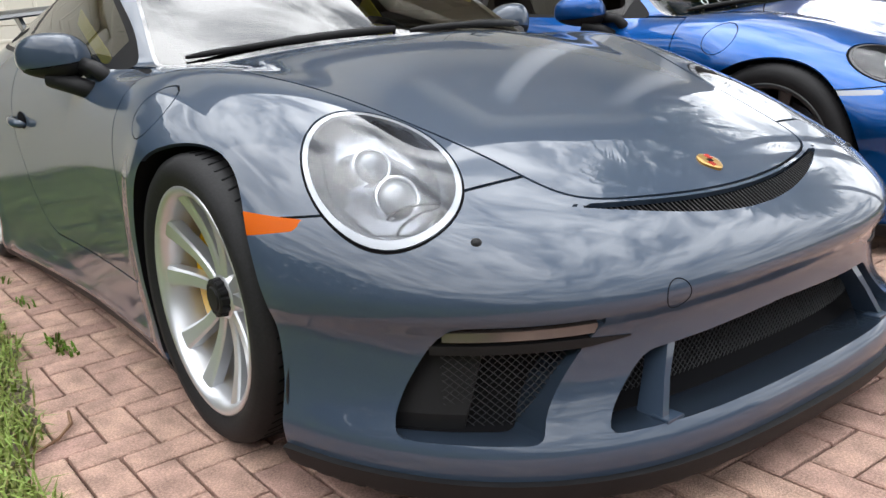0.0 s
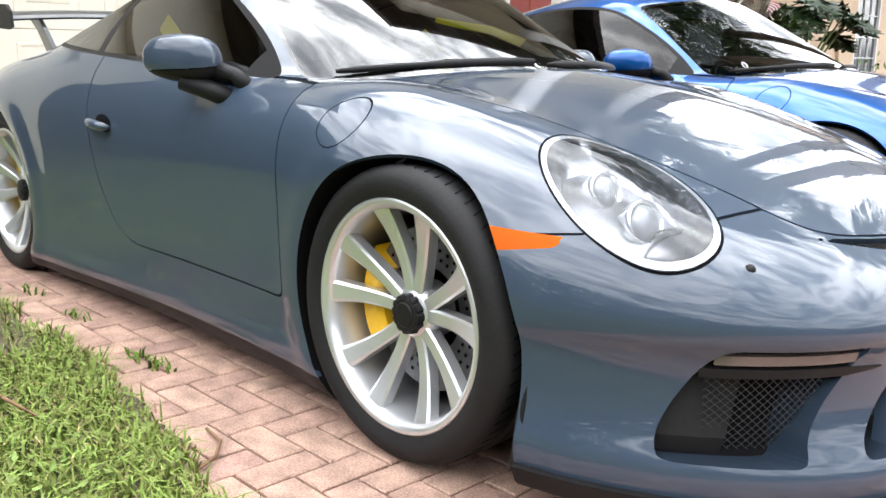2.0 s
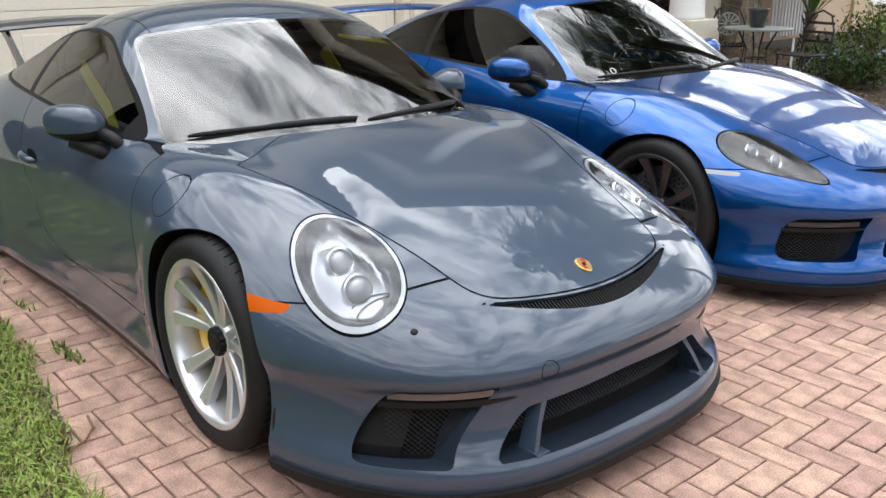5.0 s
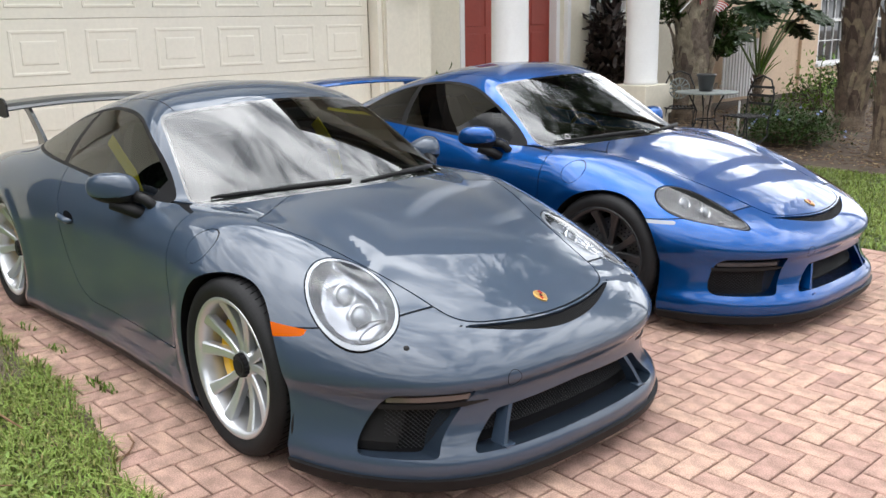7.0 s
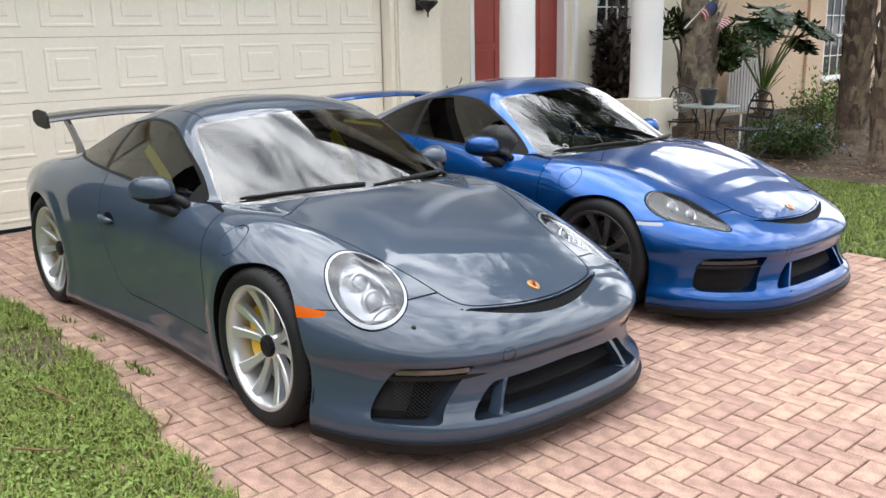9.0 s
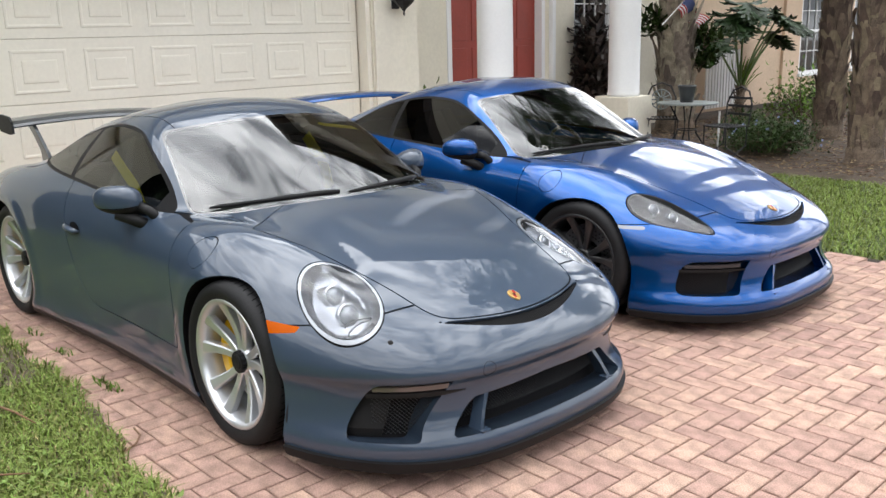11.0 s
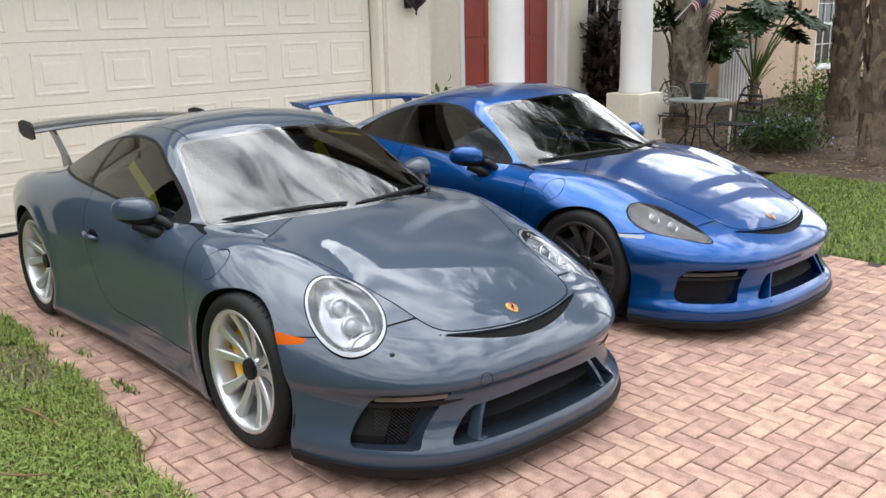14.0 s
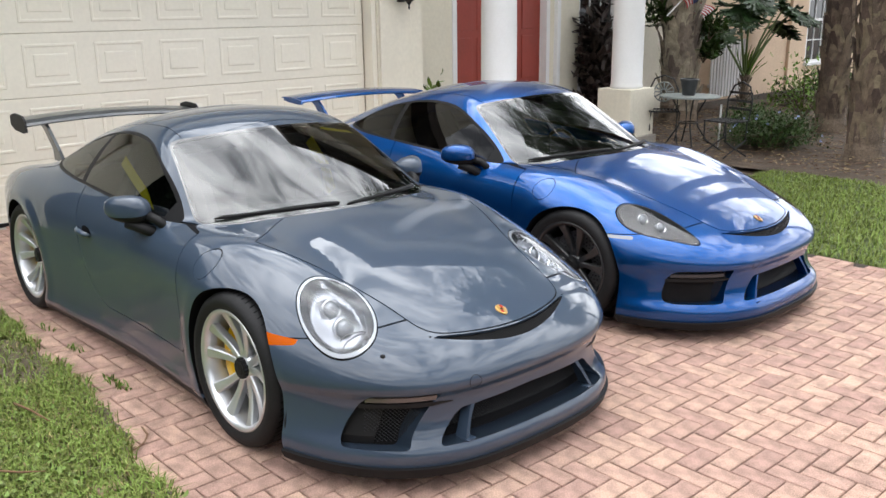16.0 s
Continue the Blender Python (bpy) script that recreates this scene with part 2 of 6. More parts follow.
def surface_net(field, lo, hi, step):
    """The zero surface of a field as vertices and triangles, drawn onto the surface, with its normals."""
    axes = [np.arange(lo[i], hi[i] + step, step) for i in range(3)]
    shape = [len(a) for a in axes]
    val = field(axes[0][:, None, None], axes[1][None, :, None], axes[2][None, None, :]) + np.zeros(shape)
    inside = val < 0
    cells = [s - 1 for s in shape]
    total, count = np.zeros((*cells, 3)), np.zeros(cells)
    corner = [(i, j, k) for i in (0, 1) for j in (0, 1) for k in (0, 1)]

    def view(a, c):
        return a[c[0]:c[0] + cells[0], c[1]:c[1] + cells[1], c[2]:c[2] + cells[2]]
    for c in corner:
        for ax in range(3):
            if c[ax]:
                continue
            e = list(c)
            e[ax] = 1
            va, vb = view(val, c), view(val, e)
            cross = (va < 0) != (vb < 0)
            t = np.where(cross, va / np.where(cross, va - vb, 1), 0)
            for q in range(3):
                total[..., q] += np.where(cross, c[q] + (t if q == ax else 0), 0)
            count += cross
    used = count > 0
    index = np.full(cells, -1)
    index[used] = np.arange(used.sum())
    where = np.argwhere(used)
    verts = np.array(lo) + (where + total[used] / count[used][:, None]) * step
    quads = []
    for ax in range(3):
        u, w = (ax + 1) % 3, (ax + 2) % 3
        cut = [slice(1, -1)] * 3
        cut[ax] = slice(None)
        low, up = list(cut), list(cut)
        low[ax], up[ax] = slice(0, -1), slice(1, None)
        a, b = inside[tuple(low)], inside[tuple(up)]
        for flip in (False, True):
            at = np.argwhere((a & ~b) if not flip else (~a & b))
            off = np.zeros(3, int)
            off[u] += 1
            off[w] += 1
            at = at + off
            du, dw = np.eye(3, dtype=int)[u], np.eye(3, dtype=int)[w]
            ring = [at - du - dw, at - dw, at, at - du]
            if flip:
                ring = ring[::-1]
            quads.append(np.stack([index[tuple(r.T)] for r in ring], 1))
    quads = np.concatenate(quads)
    quads = quads[(quads >= 0).all(1)]
    for _ in range(4):
        g, f = gradient(field, verts)
        move = f / np.maximum((g**2).sum(1), 1e-6)
        verts = verts - g * np.clip(move, -step, step)[:, None]
    g, f = gradient(field, verts)
    normals = g / np.maximum(np.linalg.norm(g, axis=1), 1e-9)[:, None]
    tris = np.concatenate([quads[:, [0, 1, 2]], quads[:, [0, 2, 3]]])
    return verts, normals, tris


def gradient(field, v, e=0.002):
    x, y, z = v.T
    g = np.stack([field(x + e, y, z) - field(x - e, y, z), field(x, y + e, z) - field(x, y - e, z), field(x, y, z + e) - field(x, y, z - e)], 1) / (2 * e)
    return g, field(x, y, z)


def cut(shell, g):
    """Parts a shell (vertices, normals, triangles) along the zero line of g; returns the side below zero and the side above."""
    v, n, t = shell
    if not len(t):
        return shell, shell
    val = g(*v.T, n)
    val = np.where(np.abs(val) < 1e-7, 1e-7, val)
    below = val < 0
    k = below[t].sum(1)
    keep_low, keep_up, mixed = t[k == 3], t[k == 0], t[(k == 1) | (k == 2)]
    single = np.where(k[(k == 1) | (k == 2)] == 1, True, False)
    lone = below[mixed] == single[:, None]
    first = lone.argmax(1)
    r = np.arange(len(mixed))
    a, b, c = mixed[r, first], mixed[r, (first + 1) % 3], mixed[r, (first + 2) % 3]
    edges = np.concatenate([np.stack([a, b], 1), np.stack([a, c], 1)])
    key = np.sort(edges, 1)
    uniq, inv = np.unique(key, axis=0, return_inverse=True)
    inv = inv.reshape(-1)
    s = val[uniq[:, 0]] / (val[uniq[:, 0]] - val[uniq[:, 1]])
    nv = v[uniq[:, 0]] + (v[uniq[:, 1]] - v[uniq[:, 0]]) * s[:, None]
    nn = n[uniq[:, 0]] + (n[uniq[:, 1]] - n[uniq[:, 0]]) * s[:, None]
    nn /= np.maximum(np.linalg.norm(nn, axis=1), 1e-9)[:, None]
    p, q = len(v) + inv[:len(a)], len(v) + inv[len(a):]
    tip = np.stack([a, p, q], 1)
    rest = np.concatenate([np.stack([p, b, c], 1), np.stack([p, c, q], 1)])
    two = np.concatenate([single, single])
    allv, alln = np.concatenate([v, nv]), np.concatenate([n, nn])
    low = np.concatenate([keep_low, tip[single], rest[~two]])
    up = np.concatenate([keep_up, tip[~single], rest[two]])
    return tidy((allv, alln, low)), tidy((allv, alln, up))


def tidy(shell):
    v, n, t = shell
    used = np.unique(t)
    back = np.full(len(v), -1)
    back[used] = np.arange(len(used))
    return v[used], n[used], back[t]


def seam(shell, g, width=0.0022):
    """Parts a shell along g with a gap: inside, the strip of the gap, outside."""
    low, rest = cut(shell, lambda *a: g(*a) + width)
    strip, up = cut(rest, lambda *a: g(*a) - width)
    return low, strip, up


def rim_edges(shell):
    """The open edges of a shell."""
    t = shell[2]
    e = np.concatenate([t[:, [0, 1]], t[:, [1, 2]], t[:, [2, 0]]])
    key = np.sort(e, 1)
    _, first, count = np.unique(key, axis=0, return_index=True, return_counts=True)
    return e[first[count == 1]]


def skirted(shell, depth=0.012, way=None, only=None):
    """The shell with its open edges turned inwards, along the normal or along way."""
    v, n, t = shell
    e = rim_edges(shell)
    e = e[~((np.abs(v[e[:, 0], 1]) < 2e-4) & (np.abs(v[e[:, 1], 1]) < 2e-4))]
    if only is not None:
        mid = (v[e[:, 0]] + v[e[:, 1]]) / 2
        e = e[only(*mid.T)]
    if not len(e):
        return shell
    a, b = e.T
    step_a = -n[a] * depth if way is None else np.broadcast_to(np.array(way) * depth, n[a].shape)
    step_b = -n[b] * depth if way is None else np.broadcast_to(np.array(way) * depth, n[b].shape)
    side = np.cross(v[b] - v[a], n[a])
    side /= np.maximum(np.linalg.norm(side, axis=1), 1e-9)[:, None]
    m, base = len(a), len(v)
    nv = np.concatenate([v, v[a], v[b], v[b] + step_b, v[a] + step_a])
    nn = np.concatenate([n, side, side, side, side])
    i = np.arange(m)
    q = [base + i, base + m + i, base + 2 * m + i, base + 3 * m + i]
    nt = np.concatenate([t, np.stack([q[0], q[2], q[1]], 1), np.stack([q[0], q[3], q[2]], 1)])
    return nv, nn, nt


def mirrored(shell):
    v, n, t = shell
    return v * (1, -1, 1), n * (1, -1, 1), t[:, ::-1]


def joined(*shells):
    vs, ns, ts, base = [], [], [], 0
    for v, n, t in shells:
        vs.append(v), ns.append(n), ts.append(t + base)
        base += len(v)
    return np.concatenate(vs), np.concatenate(ns), np.concatenate(ts)


def evened(shell, rounds):
    """The shell with its normals smoothed along the surface, as pressed sheet and bent glass are."""
    v, n, t = shell
    _, same = np.unique(np.round(v, 4), axis=0, return_inverse=True)
    same = same.ravel()
    count = same.max() + 1
    m = np.zeros((count, 3))
    np.add.at(m, same, n)
    e = np.concatenate([t[:, [0, 1]], t[:, [1, 2]], t[:, [2, 0]]])
    a, b = same[e[:, 0]], same[e[:, 1]]
    for _ in range(rounds):
        m /= np.maximum(np.linalg.norm(m, axis=1), 1e-9)[:, None]
        s = m * 2.0
        for q in range(3):
            s[:, q] += np.bincount(a, m[b, q], count) + np.bincount(b, m[a, q], count)
        m = s
    m /= np.maximum(np.linalg.norm(m, axis=1), 1e-9)[:, None]
    return v, m[same], t


def shell_part(name, shell, mat, parent, label=""):
    """Links a shell as one smooth mesh with its own normals."""
    v, n, t = shell
    me = bpy.data.meshes.new(name)
    me.vertices.add(len(v))
    me.vertices.foreach_set("co", v.astype(np.float32).ravel())
    me.loops.add(len(t) * 3)
    me.loops.foreach_set("vertex_index", t.astype(np.int32).ravel())
    me.polygons.add(len(t))
    me.polygons.foreach_set("loop_start", np.arange(0, len(t) * 3, 3, dtype=np.int32))
    me.update(calc_edges=True)
    me.shade_smooth()
    me.normals_split_custom_set_from_vertices(n.astype(np.float32))
    me.materials.append(mat)
    ob = new(name, me)
    ob.parent = parent
    if label:
        tagged(ob, label)
    return ob


def root(f, lo, hi, steps=40):
    """Where a rising function of one number passes zero."""
    for _ in range(steps):
        mid = (lo + hi) / 2
        if f(mid) < 0:
            lo = mid
        else:
            hi = mid
    return (lo + hi) / 2


# ---- the setting ----
PAVER_JOINT = material("sandy_joint", (0.045, 0.032, 0.024), rough=0.95, vary=0.4, scale=6, bump=0.4, bump_scale=150)
PAVER = material("salmon_paver", (0.52, 0.335, 0.266), rough=0.85, vary=0.42, scale=13, bump=0.9, bump_scale=260, per_object=0.15)
PAVER_FAR = material("salmon_paver_field", (0.52, 0.335, 0.266), rough=0.85, vary=0.42, scale=13, bump=0.9, bump_scale=260, island=0.15)
SOIL = material("mulch_soil", (0.085, 0.058, 0.038), rough=0.95, vary=0.5, scale=4, bump=0.8, bump_scale=60)
STUCCO = material("cream_stucco", (0.79, 0.74, 0.62), rough=0.85, vary=0.06, scale=1.5, bump=0.25, bump_scale=180)
PEACH = material("peach_stucco", (0.66, 0.50, 0.36), rough=0.88, vary=0.08, scale=1.5, bump=0.25, bump_scale=180)
WHITE = material("white_paint", (0.82, 0.82, 0.82), rough=0.5, vary=0.03, scale=3)
DOOR_PANEL = material("cream_door_enamel", (0.83, 0.785, 0.67), rough=0.45, vary=0.04, scale=2)
RED_DOOR = material("brick_red_paint", (0.30, 0.045, 0.03), rough=0.45, vary=0.12, scale=3)
ROOF_TILE = material("brown_roof_tile", (0.10, 0.078, 0.066), rough=0.8, vary=0.4, scale=5, bump=0.5, bump_scale=30)
DARK_PANE = material("dark_window_pane", (0.02, 0.023, 0.026), rough=0.05, coat=0.6)
IRON = material("dark_wrought_iron", (0.03, 0.03, 0.032), rough=0.5, metal=0.5, vary=0.3, scale=30)
CONCRETE = material("grey_sill_concrete", (0.36, 0.33, 0.29), rough=0.9, vary=0.25, scale=5, bump=0.4, bump_scale=90)
GRASS = material("lawn_grass", (0.165, 0.215, 0.045), rough=0.6, island=0.45, spec=0.3)
DRY_GRASS = material("dry_grass", (0.33, 0.27, 0.12), rough=0.8, island=0.35)
VERGE = material("verge_soil", (0.11, 0.085, 0.055), rough=0.95, vary=0.6, scale=9, bump=0.9, bump_scale=110)
TURF = material("turf_floor", (0.055, 0.075, 0.02), rough=0.95, vary=0.5, scale=7, bump=0.9, bump_scale=90)

HOUSE = pose(0, 0, -0.011, 0.75, 0, 0)
GARAGE_X = -4.9


def setting(name, bm, mat, label, category, m=None, smooth=False):
    ob = part(name, bm, mat, smooth=smooth)
    if m:
        ob.matrix_world = m
    return tagged(ob, label, category, kind="structure")


bm = bmesh.new()
box(bm, -400, 400, -400, 400, -1.0, -0.075)
setting("ground", bm, SOIL, "dark earth ground under lawn, beds and driveway", "ground")
bm = bmesh.new()
box(bm, GARAGE_X - 0.3, 9.1, -1.42, 3.87, -0.074, -0.020)
driveway = setting("driveway", bm, PAVER_JOINT, "driveway of salmon clay pavers in a herringbone bond", "driveway")
bm = bmesh.new()
bmesh.ops.create_grid(bm, x_segments=120, y_segments=60, size=1.0, matrix=Matrix.Translation((3, -9.12, -0.03)) @ Matrix.Diagonal((10, 8.0, 1, 1)))
for v in bm.verts:
    v.co.z += 0.018 * noise.noise(v.co * 1.7) + 0.012 * noise.noise(v.co * 6)
setting("lawn_1", bm, TURF, "soil and thatch floor of the side lawn", "lawn", smooth=True)
bm = bmesh.new()
bmesh.ops.create_grid(bm, x_segments=100, y_segments=40, size=1.0, matrix=Matrix.Translation((5.2, 5.52, -0.03)) @ Matrix.Diagonal((7.0, 1.64, 1, 1)))
for v in bm.verts:
    v.co.z += 0.015 * noise.noise(v.co * 1.7)
setting("lawn_2", bm, TURF, "green lawn strip beyond the driveway", "lawn", smooth=True)
bm = bmesh.new()
bmesh.ops.create_grid(bm, x_segments=90, y_segments=90, size=1.0, matrix=Matrix.Translation((-1.0, 12.0, -0.035)) @ Matrix.Diagonal((5.5, 4.9, 1, 1)))
for v in bm.verts:
    v.co.z += 0.05 * noise.noise(v.co * 0.9) + 0.03 * noise.noise(v.co * 4)
setting("planting_bed", bm, SOIL, "bed of dark bark mulch and dry leaves", "planting bed", smooth=True)

# the house
bm = bmesh.new()
wx0, wx1 = -5.05, -4.72
box(bm, wx0, wx1, -2.1, -1.42, -0.1, 3.1)
box(bm, -11.5, wx0, -2.1, -1.85, -0.1, 3.1)
box(bm, wx0, wx1, -1.42, 3.70, 2.14, 3.1)
box(bm, wx0, wx1, 3.70, 4.35, -0.1, 3.1)
box(bm, -6.4, wx0, 4.05, 4.35, -0.1, 3.1)
setting("wall_garage", bm, STUCCO, "cream stucco garage wall", "wall", HOUSE)
bm = bmesh.new()
box(bm, -4.72, -4.685, 3.715, 4.16, -0.1, 3.1, 0.008)
setting("trim", bm, STUCCO, "flat stucco pilaster beside the garage opening", "pilaster", HOUSE)
bm = bmesh.new()
for y0, y1 in ((-1.42, -1.27), (3.64, 3.70)):
    box(bm, -4.90, -4.745, y0, y1, -0.1, 2.14, 0.006)
box(bm, -4.90, -4.745, -1.27, 3.64, 2.135, 2.2)
setting("door_frame", bm, DOOR_PANEL, "cream jambs and stop of the garage opening", "door frame", HOUSE)
bm = bmesh.new()
box(bm, -4.95, -4.68, -1.42, 3.70, -0.09, -0.002)
setting("door_sill", bm, CONCRETE, "weathered concrete sill of the garage", "sill", HOUSE)

garage_door = thing("garage_door", HOUSE, "cream sectional garage door with raised panels, closed", "garage door")
# added sheet behind the sections, keeps sky light out of their joints
bm = bmesh.new()
box(bm, -5.05, -4.993, -1.24, 3.62, 0.0, 2.55)
part("backing_sheet", bm, DOOR_PANEL, garage_door)
n_panel, dw = 8, 4.88 / 8
for r in range(4):
    bm = bmesh.new()
    z0, z1 = r * 0.533 + 0.002, (r + 1) * 0.533 - 0.001
    box(bm, -4.99, GARAGE_X, -1.25, 3.63, z0, z1, 0.006)
    sec = part("section", bm, DOOR_PANEL, garage_door)
    for c in range(n_panel):
        y0 = -1.25 + c * dw + 0.075
        y1 = y0 + dw - 0.15
        bm = bmesh.new()
        # a raised rim, a sunk field and a raised centre
        za, zb = z0 + 0.085, z1 - 0.085
        rings = [(0.0, 0.0), (0.006, 0.005), (0.022, 0.005), (0.030, 0.0), (0.085, 0.0), (0.092, 0.005), (0.11, 0.006)]
        loops = []
        for d, h in rings:
            loops.append([bm.verts.new((GARAGE_X + h + 0.0015, y, z)) for y, z in ((y0 + d, za + d), (y1 - d, za + d), (y1 - d, zb - d), (y0 + d, zb - d))])
        for p, q in zip(loops, loops[1:]):
            for k in range(4):
                bm.faces.new((p[k], p[(k + 1) % 4], q[(k + 1) % 4], q[k]))
        bm.faces.new(loops[-1])
        part("panel", bm, DOOR_PANEL, sec)
bm = bmesh.new()
box(bm, -4.94, -4.89, -1.25, 3.63, 0.0, 0.035, 0.006)
part("bottom_seal", bm, BLACK_PLASTIC, garage_door, "black rubber bottom seal")

bm = bmesh.new()
box(bm, -6.4, -6.1, 4.35, 6.12, -0.1, 6.6)
box(bm, -6.4, -6.1, 8.15, 8.88, -0.1, 6.6)
box(bm, -6.4, -6.1, 6.12, 8.15, 2.5, 6.6)
box(bm, -6.4, -6.1, 8.88, 9.85, -0.1, 0.45)
box(bm, -6.4, -6.1, 8.88, 9.85, 2.5, 6.6)
box(bm, -6.4, -6.1, 9.85, 12.2, -0.1, 6.6)
setting("wall_entry", bm, STUCCO, "cream stucco entry wall set back behind columns", "wall", HOUSE)
entry = thing("front_door", HOUSE, "brick red double front door with panels", "door")
for y0 in (6.19, 7.145):
    bm = bmesh.new()
    box(bm, -6.27, -6.22, y0, y0 + 0.935, 0.02, 2.44, 0.004)
    leaf = part("door_leaf", bm, RED_DOOR, entry)
    for za, zb in ((0.18, 0.62), (0.72, 1.35), (1.45, 2.28)):
        for ya in (0.11, 0.52):
            bm = bmesh.new()
            box(bm, -6.222, -6.208, y0 + ya, y0 + ya + 0.31, za, zb, 0.006)
            part("door_panel", bm, RED_DOOR, leaf)
bm = bmesh.new()
for y0, y1 in ((6.11, 6.19), (8.08, 8.16)):
    box(bm, -6.24, -6.08, y0, y1, -0.05, 2.5, 0.006)
box(bm, -6.24, -6.08, 6.11, 8.16, 2.44, 2.53, 0.006)
setting("door_trim", bm, WHITE, "white casing round the front door", "door trim", HOUSE)
bm = bmesh.new()
box(bm, -6.1, -6.02, 8.27, 8.35, 0.0, 3.0, 0.012)
for k in range(9):
    box(bm, -6.02, -6.012, 8.295, 8.325, 0.2 + 0.3 * k, 0.23 + 0.3 * k)
tagged(part("downspout", bm, WHITE), "white metal downspout with fixing straps", "downspout").matrix_world = HOUSE


def house_window(name, x, y0, y1, z0, z1, cols, rows, label):
    win = tagged(thing(name, HOUSE, label, "window"), kind="structure")
    bm = bmesh.new()
    for a, b, c, d in ((y0, y1, z0, z0 + 0.05), (y0, y1, z1 - 0.05, z1), (y0, y0 + 0.05, z0, z1), (y1 - 0.05, y1, z0, z1), (y0, y1, (z0 + z1) / 2 - 0.03, (z0 + z1) / 2 + 0.03)):
        box(bm, x - 0.06, x + 0.02, a, b, c, d, 0.004)
    part("window_frame", bm, WHITE, win)
    for r in range(rows):
        for c in range(cols):
            bm = bmesh.new()
            ya, yb = y0 + 0.05 + (y1 - y0 - 0.1) * c / cols, y0 + 0.05 + (y1 - y0 - 0.1) * (c + 1) / cols
            za, zb = z0 + 0.05 + (z1 - z0 - 0.1) * r / rows, z0 + 0.05 + (z1 - z0 - 0.1) * (r + 1) / rows
            box(bm, x - 0.045, x - 0.035, ya + 0.008, yb - 0.008, za + 0.008, zb - 0.008)
            part("pane", bm, DARK_PANE, win)
    bm = bmesh.new()
    for c in range(1, cols):
        y = y0 + 0.05 + (y1 - y0 - 0.1) * c / cols
        box(bm, x - 0.05, x - 0.01, y - 0.01, y + 0.01, z0, z1)
    for r in range(1, rows):
        z = z0 + 0.05 + (z1 - z0 - 0.1) * r / rows
        box(bm, x - 0.05, x - 0.012, y0, y1, z - 0.01, z + 0.01)
    part("glazing_bar", bm, WHITE, win)
    bm = bmesh.new()
    box(bm, x - 0.04, x + 0.09, y0 - 0.05, y1 + 0.05, z0 - 0.07, z0, 0.01)
    part("window_sill", bm, WHITE, win)


house_window("window_1", -6.14, 8.88, 9.85, 0.45, 2.5, 3, 4, "white framed sash window with dark panes by the entry")
# peach wing
bm = bmesh.new()
for y0, y1, z0, z1 in ((12.2, 17.4, -0.1, 3.1), (17.4, 18.65, -0.1, 0.46), (17.4, 18.65, 2.35, 3.1), (18.65, 20.2, -0.1, 3.1), (20.2, 21.45, -0.1, 0.46), (20.2, 21.45, 2.35, 3.1), (21.45, 32, -0.1, 3.1)):
    box(bm, -6.7, -6.4, y0, y1, z0, z1)
setting("wall_wing", bm, PEACH, "peach stucco wall of the house wing", "wall", HOUSE)
house_window("window_2", -6.42, 17.4, 18.65, 0.46, 2.35, 3, 4, "white framed sash window in the peach wall")
house_window("window_3", -6.42, 20.2, 21.45, 0.46, 2.35, 3, 4, "white framed sash window in the peach wall")
bm = bmesh.new()
box(bm, -6.4, -6.33, 16.5, 16.9, -0.1, 3.1, 0.01)
setting("trim_2", bm, PEACH, "flat peach pilaster on the wing wall", "pilaster", HOUSE)
# eaves and roofs
bm = bmesh.new()
for x0, x1, y0, y1, z, rise in ((-12.0, -4.2, -2.6, 4.4, 3.1, 2.1), (-13.0, -5.6, -1.9, 12.6, 6.6, 2.2), (-13.0, -5.8, 12.2, 33.0, 3.1, 2.1), (-10.0, -3.4, 4.0, 9.1, 6.9, 2.0)):
    a = [bm.verts.new(p) for p in ((x1, y0, z), (x1, y1, z), (x0, y1, z), (x0, y0, z))]
    b = [bm.verts.new(p) for p in ((x1, y0, z + 0.18), (x1, y1, z + 0.18), (x0, y1, z + 0.18), (x0, y0, z + 0.18))]
    mx = (x0 + x1) / 2
    r0, r1 = bm.verts.new((mx, y0 + 2.0, z + 0.18 + rise)), bm.verts.new((mx, y1 - 2.0, z + 0.18 + rise))
    for k in range(4):
        bm.faces.new((a[k], a[(k + 1) % 4], b[(k + 1) % 4], b[k]))
    bm.faces.new(a[::-1])
    bm.faces.new((b[0], b[1], r1, r0))
    bm.faces.new((b[2], b[3], r0, r1))
    bm.faces.new((b[1], b[2], r1))
    bm.faces.new((b[3], b[0], r0))
setting("roof", bm, ROOF_TILE, "brown tiled hipped roof with deep eaves", "roof", HOUSE)
for x, y in ((-4.42, 5.30), (-4.36, 7.80)):
    col = tagged(thing("column", HOUSE @ pose(x, y, 0), "round white porch column on a cream square pedestal", "column", "porch columns"), kind="structure")
    bm = bmesh.new()
    box(bm, -0.28, 0.28, -0.28, 0.28, -0.1, 0.66, 0.015)
    part("pedestal", bm, STUCCO, col, "cream stucco pedestal")
    bm = bmesh.new()
    lathe(bm, [(0.0, 0.66), (0.225, 0.66), (0.225, 0.70), (0.215, 0.72), (0.212, 1.6), (0.18, 6.0), (0.0, 6.0)], 48, Matrix.Rotation(math.pi / 2, 4, "X"))
    bmesh.ops.recalc_face_normals(bm, faces=bm.faces)
    part("shaft", bm, WHITE, col, "smooth white shaft", smooth=True)
bm = bmesh.new()
box(bm, -6.1, -3.9, 4.6, 8.5, 6.0, 6.9, 0.02)
setting("porch_beam", bm, STUCCO, "cream stucco beam over the porch columns", "beam", HOUSE)
bm = bmesh.new()
box(bm, -6.4, -6.1, -1.4, 4.35, 3.1, 6.6)
